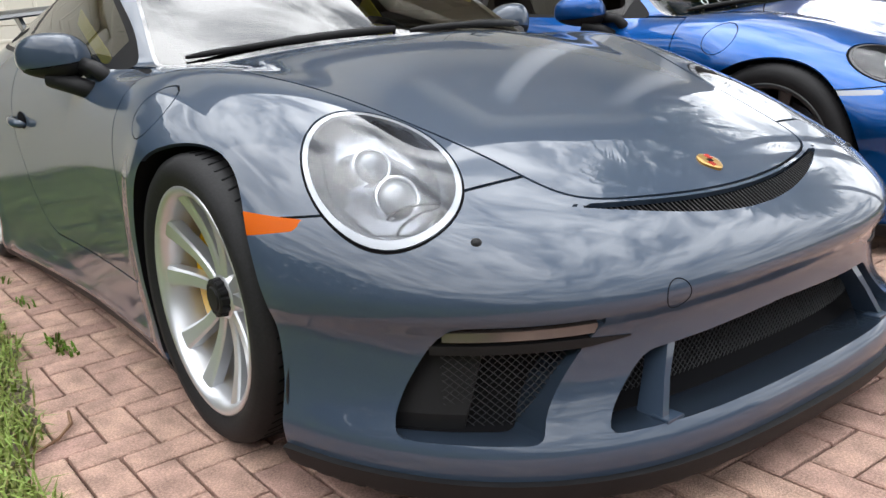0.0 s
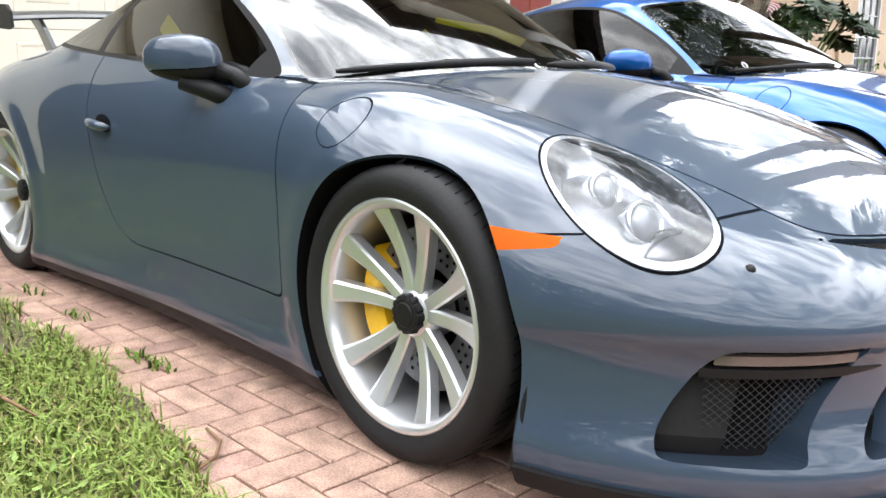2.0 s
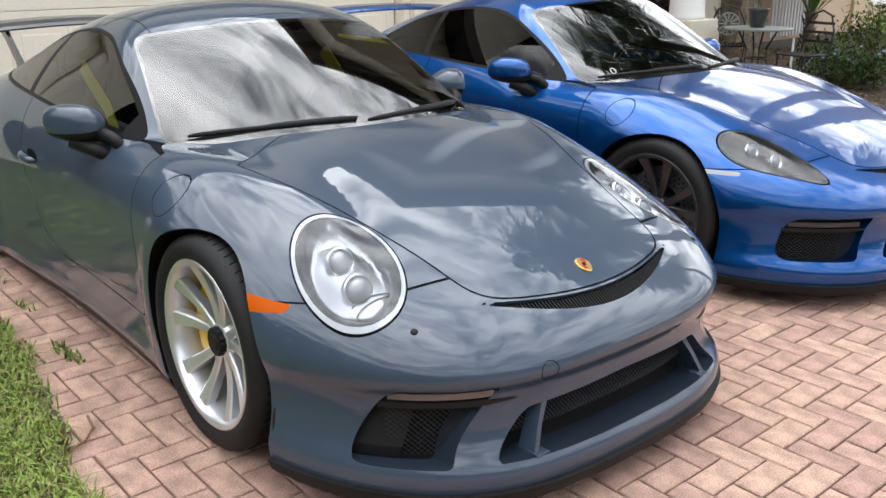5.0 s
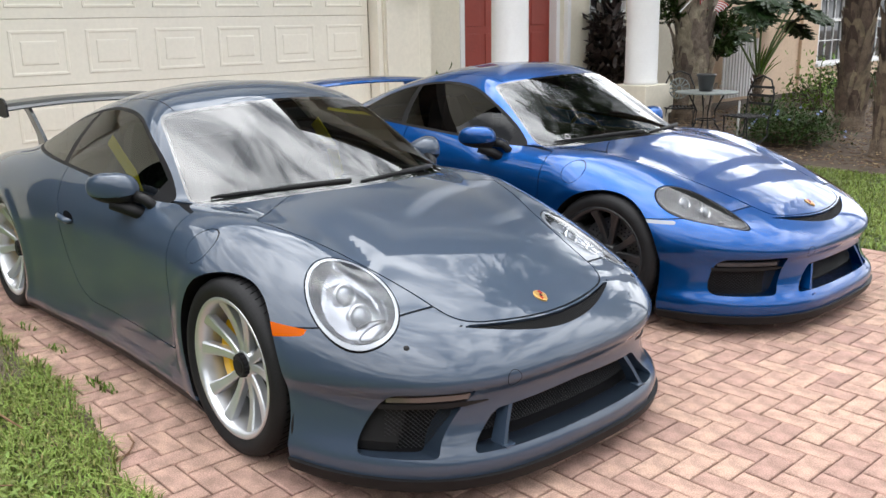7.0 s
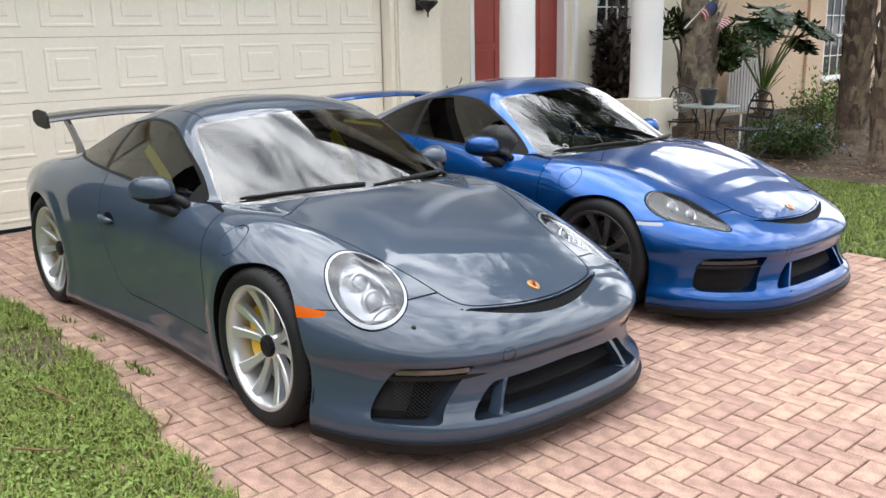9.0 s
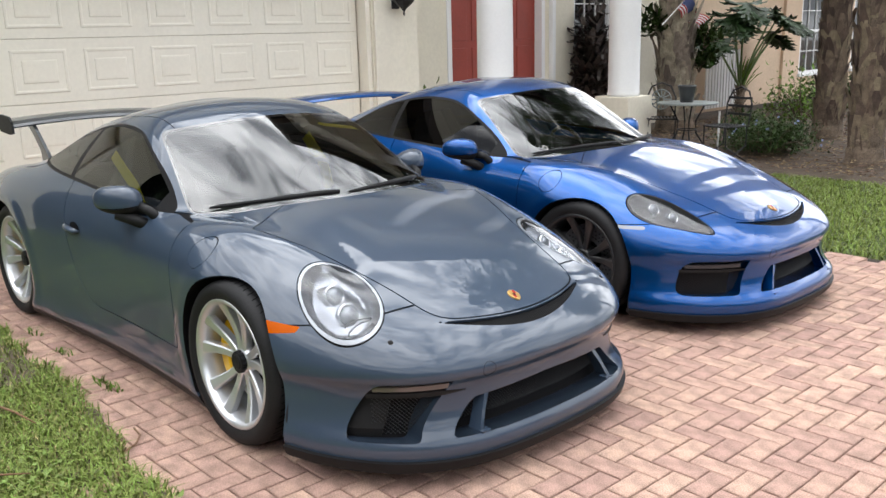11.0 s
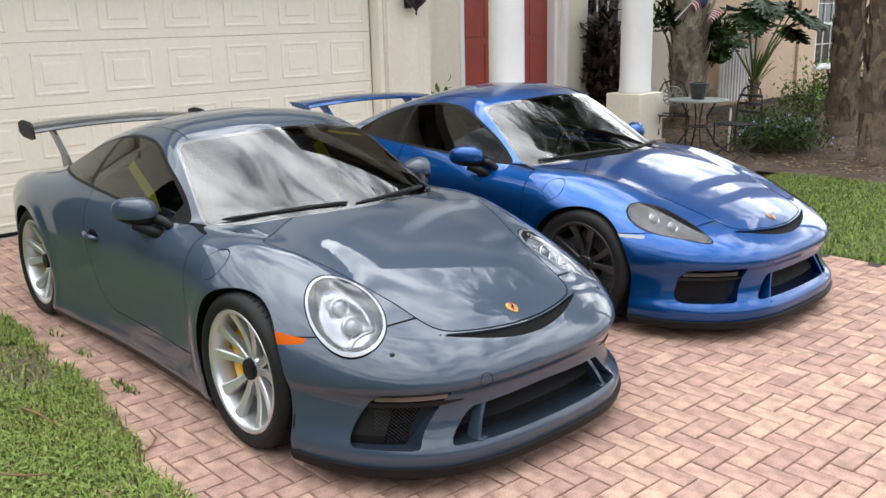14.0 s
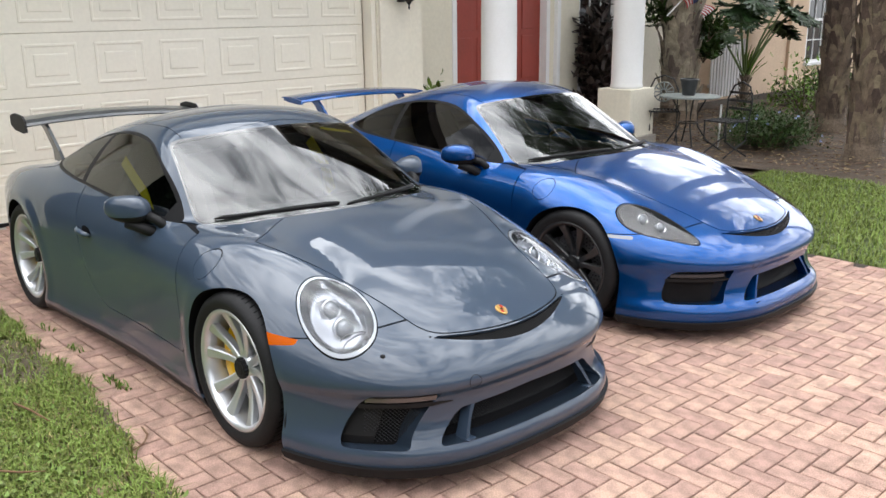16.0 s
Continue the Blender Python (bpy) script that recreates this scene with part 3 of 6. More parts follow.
setting("wall_upper", bm, STUCCO, "cream stucco upper storey wall", "wall", HOUSE)
bm = bmesh.new()
box(bm, -6.1, -4.0, 4.35, 8.05, -0.1, 0.02)
setting("porch_floor", bm, CONCRETE, "concrete porch floor", "floor", HOUSE)

lantern = thing("wall_lantern", HOUSE @ pose(-4.66, 4.0, 1.95), "dark bronze wall lantern with frosted glass", "lantern")
bm = bmesh.new()
up = Matrix.Rotation(math.pi / 2, 4, "X")
lathe(bm, [(0.0, -0.20), (0.008, -0.19), (0.012, -0.17), (0.006, -0.155), (0.03, -0.12), (0.075, -0.085), (0.11, -0.05), (0.115, -0.03), (0.095, -0.02)], 8, Matrix.Translation((0.13, 0, 0)) @ up)
part("lantern_base", bm, IRON, lantern)
bm = bmesh.new()
lathe(bm, [(0.085, -0.02), (0.10, 0.26)], 8, Matrix.Translation((0.13, 0, 0)) @ up)
part("lantern_glass", bm, material("frosted_glass", (0.6, 0.62, 0.6), rough=0.4), lantern, "frosted glass")
bm = bmesh.new()
lathe(bm, [(0.12, 0.26), (0.09, 0.32), (0.03, 0.37), (0.01, 0.42)], 8, Matrix.Translation((0.13, 0, 0)) @ up)
box(bm, -0.02, 0.0, -0.05, 0.05, -0.12, 0.3, 0.006)
tube(bm, [(0, 0, 0.2), (0.06, 0, 0.36), (0.13, 0, 0.40)], 0.01, 6)
part("lantern_cap", bm, IRON, lantern)


# ---- the two sports cars ----
NOSE = curve((0.05, -0.01), (0.11, 0.008), (0.17, 0.01), (0.22, -0.035), (0.30, -0.058), (0.36, -0.045), (0.40, -0.008), (0.43, 0.0), (0.47, -0.02), (0.53, -0.09), (0.58, -0.19), (0.64, -0.33), (0.72, -0.55))


CABIN_WIDTH = curve((-3.2, 0.42), (-2.8, 0.51), (-2.4, 0.615), (-2.0, 0.69), (-1.6, 0.735), (-1.2, 0.752), (-0.8, 0.748), (-0.4, 0.72))


def nose_x(s, z):
    """How far forward the bumper reaches."""
    return 0.912 + NOSE(z) - 0.12 * s**2 - 0.85 * s**4


def grey_field(wide=1.0, high=1.0):
    """The closed outer form of a low coupe, as a field over x (forward from the front axle), y and z."""
    half = curve((-3.6, 0.56), (-3.2, 0.715), (-2.8, 0.83), (-2.4, 0.885), (-2.0, 0.882), (-1.5, 0.855), (-1.1, 0.843), (-0.7, 0.847), (-0.3, 0.862), (0, 0.870), (0.2, 0.867), (0.5, 0.855), (0.9, 0.815))
    tumble = curve((0.05, -0.05), (0.12, -0.02), (0.2, -0.018), (0.35, -0.010), (0.5, -0.003), (0.62, 0.0), (0.72, -0.012), (0.8, -0.04), (0.88, -0.09), (1.0, -0.18))
    hood = curve((-0.6, 0.862), (-0.45, 0.862), (-0.3, 0.855), (0, 0.808), (0.3, 0.732), (0.5, 0.663), (0.68, 0.588), (0.78, 0.535), (0.88, 0.46), (1.0, 0.33))
    ridge = curve((-3.6, 0.54), (-3.4, 0.64), (-3.1, 0.745), (-2.8, 0.82), (-2.4, 0.875), (-2.0, 0.885), (-1.6, 0.865), (-1.2, 0.84), (-0.8, 0.82), (-0.4, 0.813), (-0.1, 0.816), (0.1, 0.798), (0.26, 0.75), (0.4, 0.683), (0.5, 0.624), (0.6, 0.558), (0.66, 0.515), (0.75, 0.44), (0.9, 0.29))
    spine = curve((-3.2, 0.72), (-2.4, 0.74), (-1.8, 0.75), (-0.6, 0.735), (-0.2, 0.70), (0.2, 0.675), (0.5, 0.65), (0.7, 0.62))
    roof = curve((-3.7, 0.55), (-3.5, 0.64), (-3.2, 0.745), (-2.8, 0.875), (-2.4, 1.01), (-2.0, 1.135), (-1.6, 1.218), (-1.3, 1.243), (-1.0, 1.235), (-0.8, 1.21), (-0.4, 1.15))
    base = CABIN_WIDTH

    def field(x, y, z):
        y, z = y / wide, z / high
        s2 = y * y
        s = np.sqrt(s2 + 1e-8)
        arch = np.exp(-(((np.sqrt(x * x + (z - 0.335) ** 2) - 0.375) / 0.05) ** 2)) + np.exp(-(((np.sqrt((x + 2.43) ** 2 + (z - 0.335) ** 2) - 0.385) / 0.05) ** 2))
        side = s - half(x) - tumble(z) - 0.008 * arch
        front = (x - nose_x(s, z)) * 0.85
        back = -x - 3.50 + 0.30 * s2 + 0.25 * s2 * s2 + 0.5 * (z - 0.55) ** 2
        crest = ridge(x) - 1.7 * (s - spine(x)) ** 2
        top = (z - smax(hood(x) - 0.16 * s2, crest, 0.10)) * 0.9
        deck = z - smax(roof(x) - 0.35 * s2, crest, 0.10)
        w = np.clip((x + 1.5) / 0.6, 0, 1)
        top = top * w + deck * (1 - w)
        low = smax(smax(side, top, 0.20), smax(front, back, 0.05), 0.22)
        low = smax(low, 0.066 - z, 0.02)
        cab_side = (s - base(x) + 0.58 * np.maximum(z - 0.84, -0.03) + 0.25 * np.clip(z - 0.84, 0, 1) ** 2) * 0.86
        screen = (x + 0.29 + 1.80 * (z - 0.85) + 0.85 * s2) * 0.48
        cab = smax(smax(cab_side, screen, 0.055), z - roof(x) + 0.22 * s2, 0.16)
        cab = smax(cab, 0.70 - z, 0.02)
        return smin(low, cab, 0.04)
    return field


# end of fields
DLO_LOW = curve((-2.3, 0.935), (-2.1, 0.912), (-1.8, 0.886), (-1.4, 0.858), (-1.0, 0.833), (-0.6, 0.812))
DLO_TOP = curve((-2.3, 0.86), (-2.17, 0.95), (-2.05, 1.015), (-1.9, 1.068), (-1.7, 1.112), (-1.4, 1.135), (-1.15, 1.105), (-0.95, 1.025), (-0.75, 0.905), (-0.6, 0.79))
HOOD_SIDE = curve((-0.6, 0.72), (-0.4, 0.69), (-0.05, 0.59), (0.18, 0.508), (0.46, 0.43), (0.64, 0.39), (0.9, 0.30))
DOOR_BACK = curve((0.2, -1.20), (0.28, -1.30), (0.32, -1.38), (0.40, -1.455), (0.62, -1.545), (0.76, -1.568), (0.9, -1.575))


def in_screen(x, y, z, n):
    side = y - 0.650 + 0.36 * (z - 0.85)
    return smax(smax(side, z - 1.176 + 0.17 * y * y, 0.07), np.maximum(0.846 - 0.14 * y * y - 0.01 * y - z, np.maximum(-1.3 - x, (x + 0.29 + 1.8 * (z - 0.85) + 0.85 * y * y - 0.045) * 0.5)), 0.02)


def in_window(x, y, z, n):
    return np.maximum(smax(z - DLO_TOP(x), DLO_LOW(x) - z, 0.03), 0.35 - y)


def in_hood(x, y, z, n):
    return np.maximum(smax(y - HOOD_SIDE(x), x - 0.748 + 0.55 * y * y, 0.10), np.maximum(-0.42 + 0.7 * y * y - x, 0.4 - z))


def in_slot(x, y, z, n):
    return np.maximum(smax(x - 0.803 + 0.80 * y * y, 0.757 - 0.55 * y * y - x, 0.006), np.maximum(y - 0.42, 0.4 - z))


def in_door(x, y, z, n):
    return np.maximum(smax(smax(x + 0.43, 0.285 - z, 0.04), DOOR_BACK(z) - x, 0.06), np.maximum(0.4 - y, z - DLO_LOW(x) - 0.004))


def in_bumper(x, y, z, n):
    return np.maximum(z - 0.605 + 0.08 * y * y, 0.22 - x)


def in_marker(x, y, z, n):
    return smax(np.maximum(z - 0.558 + 0.06 * (x - 0.3), 0.520 + 0.14 * np.maximum(x - 0.27, 0) - z), np.maximum(x - 0.385 + 0.5 * (0.55 - z), np.maximum(0.2 - x, 0.55 - y)), 0.01)


def in_marker_slim(x, y, z, n):
    return smax(np.maximum(z - 0.548, 0.532 - z), np.maximum(x - 0.385, np.maximum(0.2 - x, 0.55 - y)), 0.012)


def round_lamp(x, y, z, n):
    u, w = (x - 0.398) * 0.985 + (y - 0.609) * 0.17, -(x - 0.398) * 0.17 + (y - 0.609) * 0.985
    return np.maximum((np.sqrt((u / 0.206) ** 2 + (w / 0.139) ** 2) - 1) * 0.13, 0.4 - z)


def slant_lamp(x, y, z, n):
    u, w = (x - 0.44) * 0.95 - (y - 0.645) * 0.312, (x - 0.44) * 0.312 + (y - 0.645) * 0.95
    width = 0.088 - 0.13 * u
    return np.maximum((np.sqrt((u / 0.235) ** 2 + (w / width) ** 2) - 1) * 0.10, 0.4 - z)


def side_intake(s, z):
    return smax(smax(z - 0.384, 0.180 - z, 0.02), smax(s - 0.735 + 0.38 * (z - 0.2), 0.450 + 0.66 * (0.37 - z) - s, 0.02), 0.025)


def mid_intake(s, z):
    return smax(smax(z - 0.312 + 0.03 * s, 0.185 - z, 0.02), s - 0.475 + 1.0 * (z - 0.19), 0.03)


def side_intake_b(s, z):
    return smax(smax(z - 0.385, 0.205 - z, 0.02), smax(s - 0.74 + 0.15 * (z - 0.2), 0.455 + 0.35 * (0.37 - z) - s, 0.02), 0.05)


def mid_intake_b(s, z):
    return smax(smax(z - 0.325, 0.205 - z, 0.02), s - 0.40 + 0.9 * (z - 0.21), 0.03)


def lattice(bm, region, pitch, depth, s0, s1, z0, z1, both=False, wire=0.0012, fx=0.85):
    """A woven wire screen set back behind an opening of the bumper."""
    for sign in (1, -1):
        c = -2.0
        while c < 2.0:
            c += pitch
            pts = []
            for k in range(81):
                z = z0 + (z1 - z0) * k / 80
                s = c + sign * (z - 0.28) * fx
                ok = s0 <= s <= s1 and region(np.array(abs(s)), np.array(z)) < 0.012
                if ok:
                    pts.append(Vector((float(nose_x(np.array(abs(s)), np.array(0.28))) - depth, s, z)))
                if (not ok or k == 80) and pts:
                    if len(pts) > 3:
                        picked = pts[::8] + ([pts[-1]] if (len(pts) - 1) % 8 else [])
                        rows = [(bm.verts.new(p + Vector((0.001 * sign, -wire, 0))), bm.verts.new(p + Vector((0.0015 + 0.001 * sign, 0, 0))), bm.verts.new(p + Vector((0.001 * sign, wire, 0)))) for p in picked]
                        for a, b in zip(rows, rows[1:]):
                            bm.faces.new((a[0], a[1], b[1], b[0]))
                            bm.faces.new((a[1], a[2], b[2], b[1]))
                    pts = []


def ribbon_along(bm, field, w, s0, s1, z0, z1, out, thick, steps=24, shape=None):
    """A rounded bar that follows the bumper from s0 to s1."""
    stations = []
    for k in range(steps + 1):
        f = k / steps
        s = s0 + (s1 - s0) * f
        zz = np.array((z0 + z1) / 2)
        x, xb = (root(lambda q: field(np.array(q), np.array(sq * w), zz), 0.2, 1.1) + out for sq in (s, s + 0.01))
        dx = (xb - x) / 0.01
        way = Vector((dx, 1, 0)).normalized()
        norm = Vector((way.y, -way.x, 0))
        hgt = (z1 - z0) * (shape(f) if shape else 1)
        stations.append(((x, s, (z0 + z1) / 2), -norm * thick, Vector((0, 0, hgt))))
    sec = [(0.0, -0.35), (0.0, 0.35), (0.2, 0.5), (1.0, 0.5), (1.0, -0.5), (0.2, -0.5)]
    sweep(bm, sec, stations)


TYRE = [(0.262, -0.105), (0.285, -0.118), (0.31, -0.118), (0.327, -0.104), (0.335, -0.085), (0.336, -0.03), (0.329, -0.028), (0.329, -0.022), (0.336, -0.02), (0.337, 0.02), (0.329, 0.022), (0.329, 0.028), (0.336, 0.03), (0.335, 0.085), (0.327, 0.104), (0.31, 0.118), (0.285, 0.118), (0.262, 0.105)]


def build_wheel(car, at, side, width, paint, twist, caliper_mat, rotor=0.19):
    """Tyre, rim with five split spokes, centre-lock cap, brake disc and caliper; side is -1 for the right of the car."""
    wheel = new("wheel")
    wheel.parent, wheel.location, wheel.scale = car, at, (0.968, 1.0, 0.968)
    k = width / 0.236
    bm = bmesh.new()
    lathe(bm, [(r, h * side * k) for r, h in TYRE], 72)
    # black blocks give the shade of cross grooves at the tread's shoulder
    part("tyre", bm, RUBBER, wheel, smooth=True)
    bm = bmesh.new()
    for i in range(64):
        a = 2 * math.pi * i / 64
        for y0, y1 in ((0.038, 0.084), (-0.084, -0.038)):
            bmesh.ops.create_cube(bm, size=1.0, matrix=Matrix.Rotation(a, 4, "Y") @ Matrix.Translation((0.3332, (y0 + y1) / 2 * k, 0)) @ Matrix.Rotation(0.35, 4, "X") @ Matrix.Diagonal((0.006, (y1 - y0) * k, 0.0035, 1)))
    tagged(part("tread_groove", bm, GAP_BLACK, wheel), kind="stuff")
    bm = bmesh.new()
    w = 0.104 * k
    prof = [(0.2650, w), (0.2660, w + 0.003), (0.2610, w + 0.006), (0.2520, w + 0.004), (0.2440, w - 0.004), (0.2380, w - 0.022), (0.2330, w - 0.06), (0.2280, -w), (0.255, -w), (0.262, -w + 0.01)]
    lathe(bm, [(r, h * side) for r, h in prof], 96)
    part("rim", bm, paint, wheel, smooth=True)
    hub = 0.052
    for i in range(5):
        bm = bmesh.new()
        for j in (-1, 1):
            pts = []
            for f in np.linspace(0, 1, 11):
                r = 0.035 + f * 0.206
                ang = twist + 2 * math.pi * i / 5 + j * (0.20 + 0.085 * f ** 0.7)
                y = hub * k + (w - 0.012 - hub * k) * f ** 1.6 - 0.006 * math.sin(math.pi * f)
                half = 0.0180 - 0.002 * math.sin(math.pi * f) + 0.010 * f**2.5
                pts.append((r, ang, y, half))
            ring = []
            for r, ang, y, half in pts:
                c, t = Vector((math.cos(ang), 0, math.sin(ang))), Vector((-math.sin(ang), 0, math.cos(ang)))
                o = c * r
                sec = [(-half, -0.030), (-half * 1.0, -0.004), (-half * 0.7, 0), (half * 0.7, 0), (half, -0.004), (half, -0.030)]
                ring.append([bm.verts.new(o + t * u + Vector((0, side * (y + h), 0))) for u, h in sec])
            for p, q in zip(ring, ring[1:]):
                for a in range(6):
                    bm.faces.new((p[a], p[(a + 1) % 6], q[(a + 1) % 6], q[a]))
            bm.faces.new(ring[0])
            bm.faces.new(ring[-1])
        bmesh.ops.recalc_face_normals(bm, faces=bm.faces)
        part("spoke", bm, paint, wheel)
    bm = bmesh.new()
    lathe(bm, [(0.0, side * (hub * k + 0.004)), (0.05, side * (hub * k + 0.002)), (0.062, side * (hub * k - 0.01)), (0.066, side * (hub * k - 0.035)), (0.066, -side * 0.02)], 40)
    part("hub", bm, paint, wheel, smooth=True)
    bm = bmesh.new()
    prof = [(0.0, 0.026), (0.026, 0.025), (0.030, 0.022), (0.036, 0.023), (0.041, 0.020), (0.043, 0.0)]
    lathe(bm, [(r, side * (hub * k + h)) for r, h in prof], 48)
    for v in bm.verts:
        tooth = math.cos(12 * math.atan2(v.co.z, v.co.x)) > 0
        if tooth and math.hypot(v.co.x, v.co.z) > 0.038:
            v.co.x, v.co.z = v.co.x * 1.09, v.co.z * 1.09
    part("centre_cap", bm, BLACK_PLASTIC, wheel, "black centre-lock cap")
    bm = bmesh.new()
    lathe(bm, [(0.10, side * 0.0), (rotor, side * 0.0), (rotor, -side * 0.03), (0.10, -side * 0.03)], 64, close=True)
    disc = part("brake_disc", bm, DISC, wheel)
    # no holes are cut: black studs carry the shade of the drillings
    bm = bmesh.new()
    for i in range(36):
        for rr in (0.125, 0.145, 0.165):
            a = 2 * math.pi * (i + rr * 30) / 36
            bmesh.ops.create_cube(bm, size=1.0, matrix=Matrix.Rotation(a, 4, "Y") @ Matrix.Translation((rr, side * 0.0005, 0)) @ Matrix.Diagonal((0.007, 0.003, 0.007, 1)))
    tagged(part("drilling", bm, GAP_BLACK, disc), kind="stuff")
    bm = bmesh.new()
    sec = [(0.135, -0.05), (0.135, 0.022), (0.150, 0.034), (0.195, 0.034), (0.212, 0.018), (0.215, -0.05)]
    ring = []
    for f in np.linspace(-0.62, 0.62, 14):
        a = math.pi + f
        shrink = 1 - 0.12 * abs(f / 0.62) ** 4
        ring.append([bm.verts.new((r * math.cos(a), side * h * shrink, r * math.sin(a))) for r, h in sec])
    for p, q in zip(ring, ring[1:]):
        for a in range(6):
            bm.faces.new((p[a], p[(a + 1) % 6], q[(a + 1) % 6], q[a]))
    bm.faces.new(ring[0])
    bm.faces.new(ring[-1])
    bmesh.ops.recalc_face_normals(bm, faces=bm.faces)
    part("caliper", bm, caliper_mat, wheel, "painted brake caliper")
    bm = bmesh.new()
    lathe(bm, [(0.232, -side * 0.10 * k), (0.0, -side * 0.06)], 40)
    part("backing_plate", bm, GAP_BLACK, wheel)
    return wheel


def lamp_parts(car, shell, flip, c, axis, projectors, dark, ring):
    """A headlight behind its clear cover: bezel ring, reflector bowl, projectors."""
    v, n, t = shell
    lamp = new("headlight")
    lamp.parent = car
    tagged(lamp, "clear headlight with projector lenses")
    fl = mirrored if flip else (lambda q: q)
    inner, band = cut(shell, ring)
    shell_part("bezel", fl(skirted(band, 0.012)), BEZEL if not dark else LAMP_DARK, lamp, "pale rim round the lamp cover")
    shell_part("cover", fl(inner), LAMP_LENS, lamp, "clear cover").visible_shadow = False
    iv, inn, it = inner
    d = -ring(*iv.T, inn)
    deep = np.clip(d / 0.03, 0, 1) ** 0.6
    mean = inn.mean(0) / np.linalg.norm(inn.mean(0))
    bowl = iv - inn * 0.006 - mean * (0.055 * deep)[:, None]
    me_n = np.zeros_like(bowl)
    fn = np.cross(bowl[it[:, 1]] - bowl[it[:, 0]], bowl[it[:, 2]] - bowl[it[:, 0]])
    for q in range(3):
        np.add.at(me_n, it[:, q], fn)
    me_n /= np.maximum(np.linalg.norm(me_n, axis=1), 1e-12)[:, None]
    shell_part("reflector_bowl", fl((bowl, me_n, it)), LAMP_DARK if dark else LAMP_SILVER, lamp, "silver reflector bowl")
    sy = -1 if flip else 1
    for (px, ps), r in projectors:
        k = np.argmin((iv[:, 0] - px) ** 2 + (iv[:, 1] - ps) ** 2)
        o = Vector(iv[k]) - Vector(mean) * 0.05
        aim = Vector((0.85, 0.18, 0.32)).normalized()
        o.y *= sy
        aim.y *= sy
        m = Matrix.Translation(o) @ aim.to_track_quat("Y", "Z").to_matrix().to_4x4()
        bm = bmesh.new()
        lathe(bm, [(r * 1.02, -0.03), (r * 1.25, 0.0), (r * 1.22, 0.012), (r * 1.05, 0.014), (r * 0.98, 0.004)], 32, m)
        ring_ob = part("projector_ring", bm, CHROME, lamp, "bright ring", smooth=True)
        bm = bmesh.new()
        lathe(bm, [(r * math.cos(a), 0.002 + 0.7 * r * math.sin(a)) for a in np.linspace(0, math.pi / 2, 7)], 28, m)
        part("projector_lens", bm, PROJECTOR, lamp, "glass projector lens", smooth=True)
    bm = bmesh.new()
    k = np.argmin((iv[:, 0] - c[0] - 0.12) ** 2 + (iv[:, 1] - c[1]) ** 2)
    o = Vector(iv[k]) - Vector(mean) * 0.045
    o.y *= sy
    pts = [o + Vector((-0.03 * math.sin(a) , sy * 0.075 * math.cos(a), 0.012 * math.sin(a))) for a in np.linspace(0.3, math.pi - 0.3, 9)]
    tube(bm, pts, 0.003, 6)
    part("indicator_strip", bm, LAMP_DARK, lamp)
    return lamp


PROJECTOR = material("projector_glass", (0.22, 0.24, 0.27), rough=0.03, metal=0.4, coat=1.0)


def build_mirror(car, sy, paint, at):
    """A door mirror: painted shell over a black foot with two struts."""
    mirror = new("door_mirror")
    mirror.parent = car
    tagged(mirror, "teardrop door mirror in body colour")
    bm = bmesh.new()
    bmesh.ops.create_uvsphere(bm, u_segments=40, v_segments=24, radius=1.0)
    for v in bm.verts:
        x, y, z = v.co
        e = 2.6
        q = (abs(x) ** e + abs(y) ** e + abs(z) ** e) ** (1 / e)
        x, y, z = x / q, y / q, z / q
        y2 = y * 0.096
        taper = 1 - 0.20 * max(0, -y) ** 2
        x2 = x * (0.090 if x > 0 else 0.058) * taper
        z2 = z * (0.074 if z > 0 else 0.055) * taper + 0.008 * y
        v.co = (at[0] + x2 - 0.05 * (y + 0.2) ** 2, sy * (at[1] + y2), at[2] + z2)
    if sy < 0:
        bmesh.ops.reverse_faces(bm, faces=bm.faces)
    low, up = bm, bm.copy()
    cutz = at[2] - 0.012
    bmesh.ops.bisect_plane(up, geom=up.verts[:] + up.edges[:] + up.faces[:], plane_co=(at[0], sy * at[1], cutz), plane_no=(0, sy * 0.10, 1), clear_inner=True)
    bmesh.ops.bisect_plane(low, geom=low.verts[:] + low.edges[:] + low.faces[:], plane_co=(at[0], sy * at[1], cutz - 0.003), plane_no=(0, sy * 0.10, 1), clear_outer=True)
    part("mirror_shell", up, paint, mirror, "painted mirror shell", smooth=True)
    part("mirror_base", low, BLACK_PLASTIC, mirror, "black lower half", smooth=True)
    bm = bmesh.new()
    yi = at[1] - 0.165
    w = at[1] - 0.872
    tube(bm, [(at[0] + 0.01, sy * (0.90 + w), at[2] - 0.045), (at[0] + 0.07, sy * (0.85 + w), at[2] - 0.075), (-0.745, sy * (0.80 + w), 0.752)], [0.03, 0.026, 0.028], 14)
    tube(bm, [(at[0] + 0.05, sy * (0.83 + w), at[2] - 0.02), (at[0] + 0.12, sy * (0.81 + w), at[2] - 0.03), (-0.70, sy * (0.775 + w), 0.775)], [0.026, 0.02, 0.026], 14)
    part("mirror_foot", bm, BLACK_PLASTIC, mirror, "black forked foot", smooth=True)
    bm = bmesh.new()
    bmesh.ops.create_circle(bm, cap_ends=True, segments=32, radius=1.0, matrix=Matrix.Translation((at[0] - 0.062, sy * at[1], at[2] + 0.004)) @ Matrix.Rotation(-math.pi / 2, 4, "Y") @ Matrix.Diagonal((0.045, 0.095, 1, 1)))
    part("mirror_glass", bm, CHROME, mirror, "mirror glass")


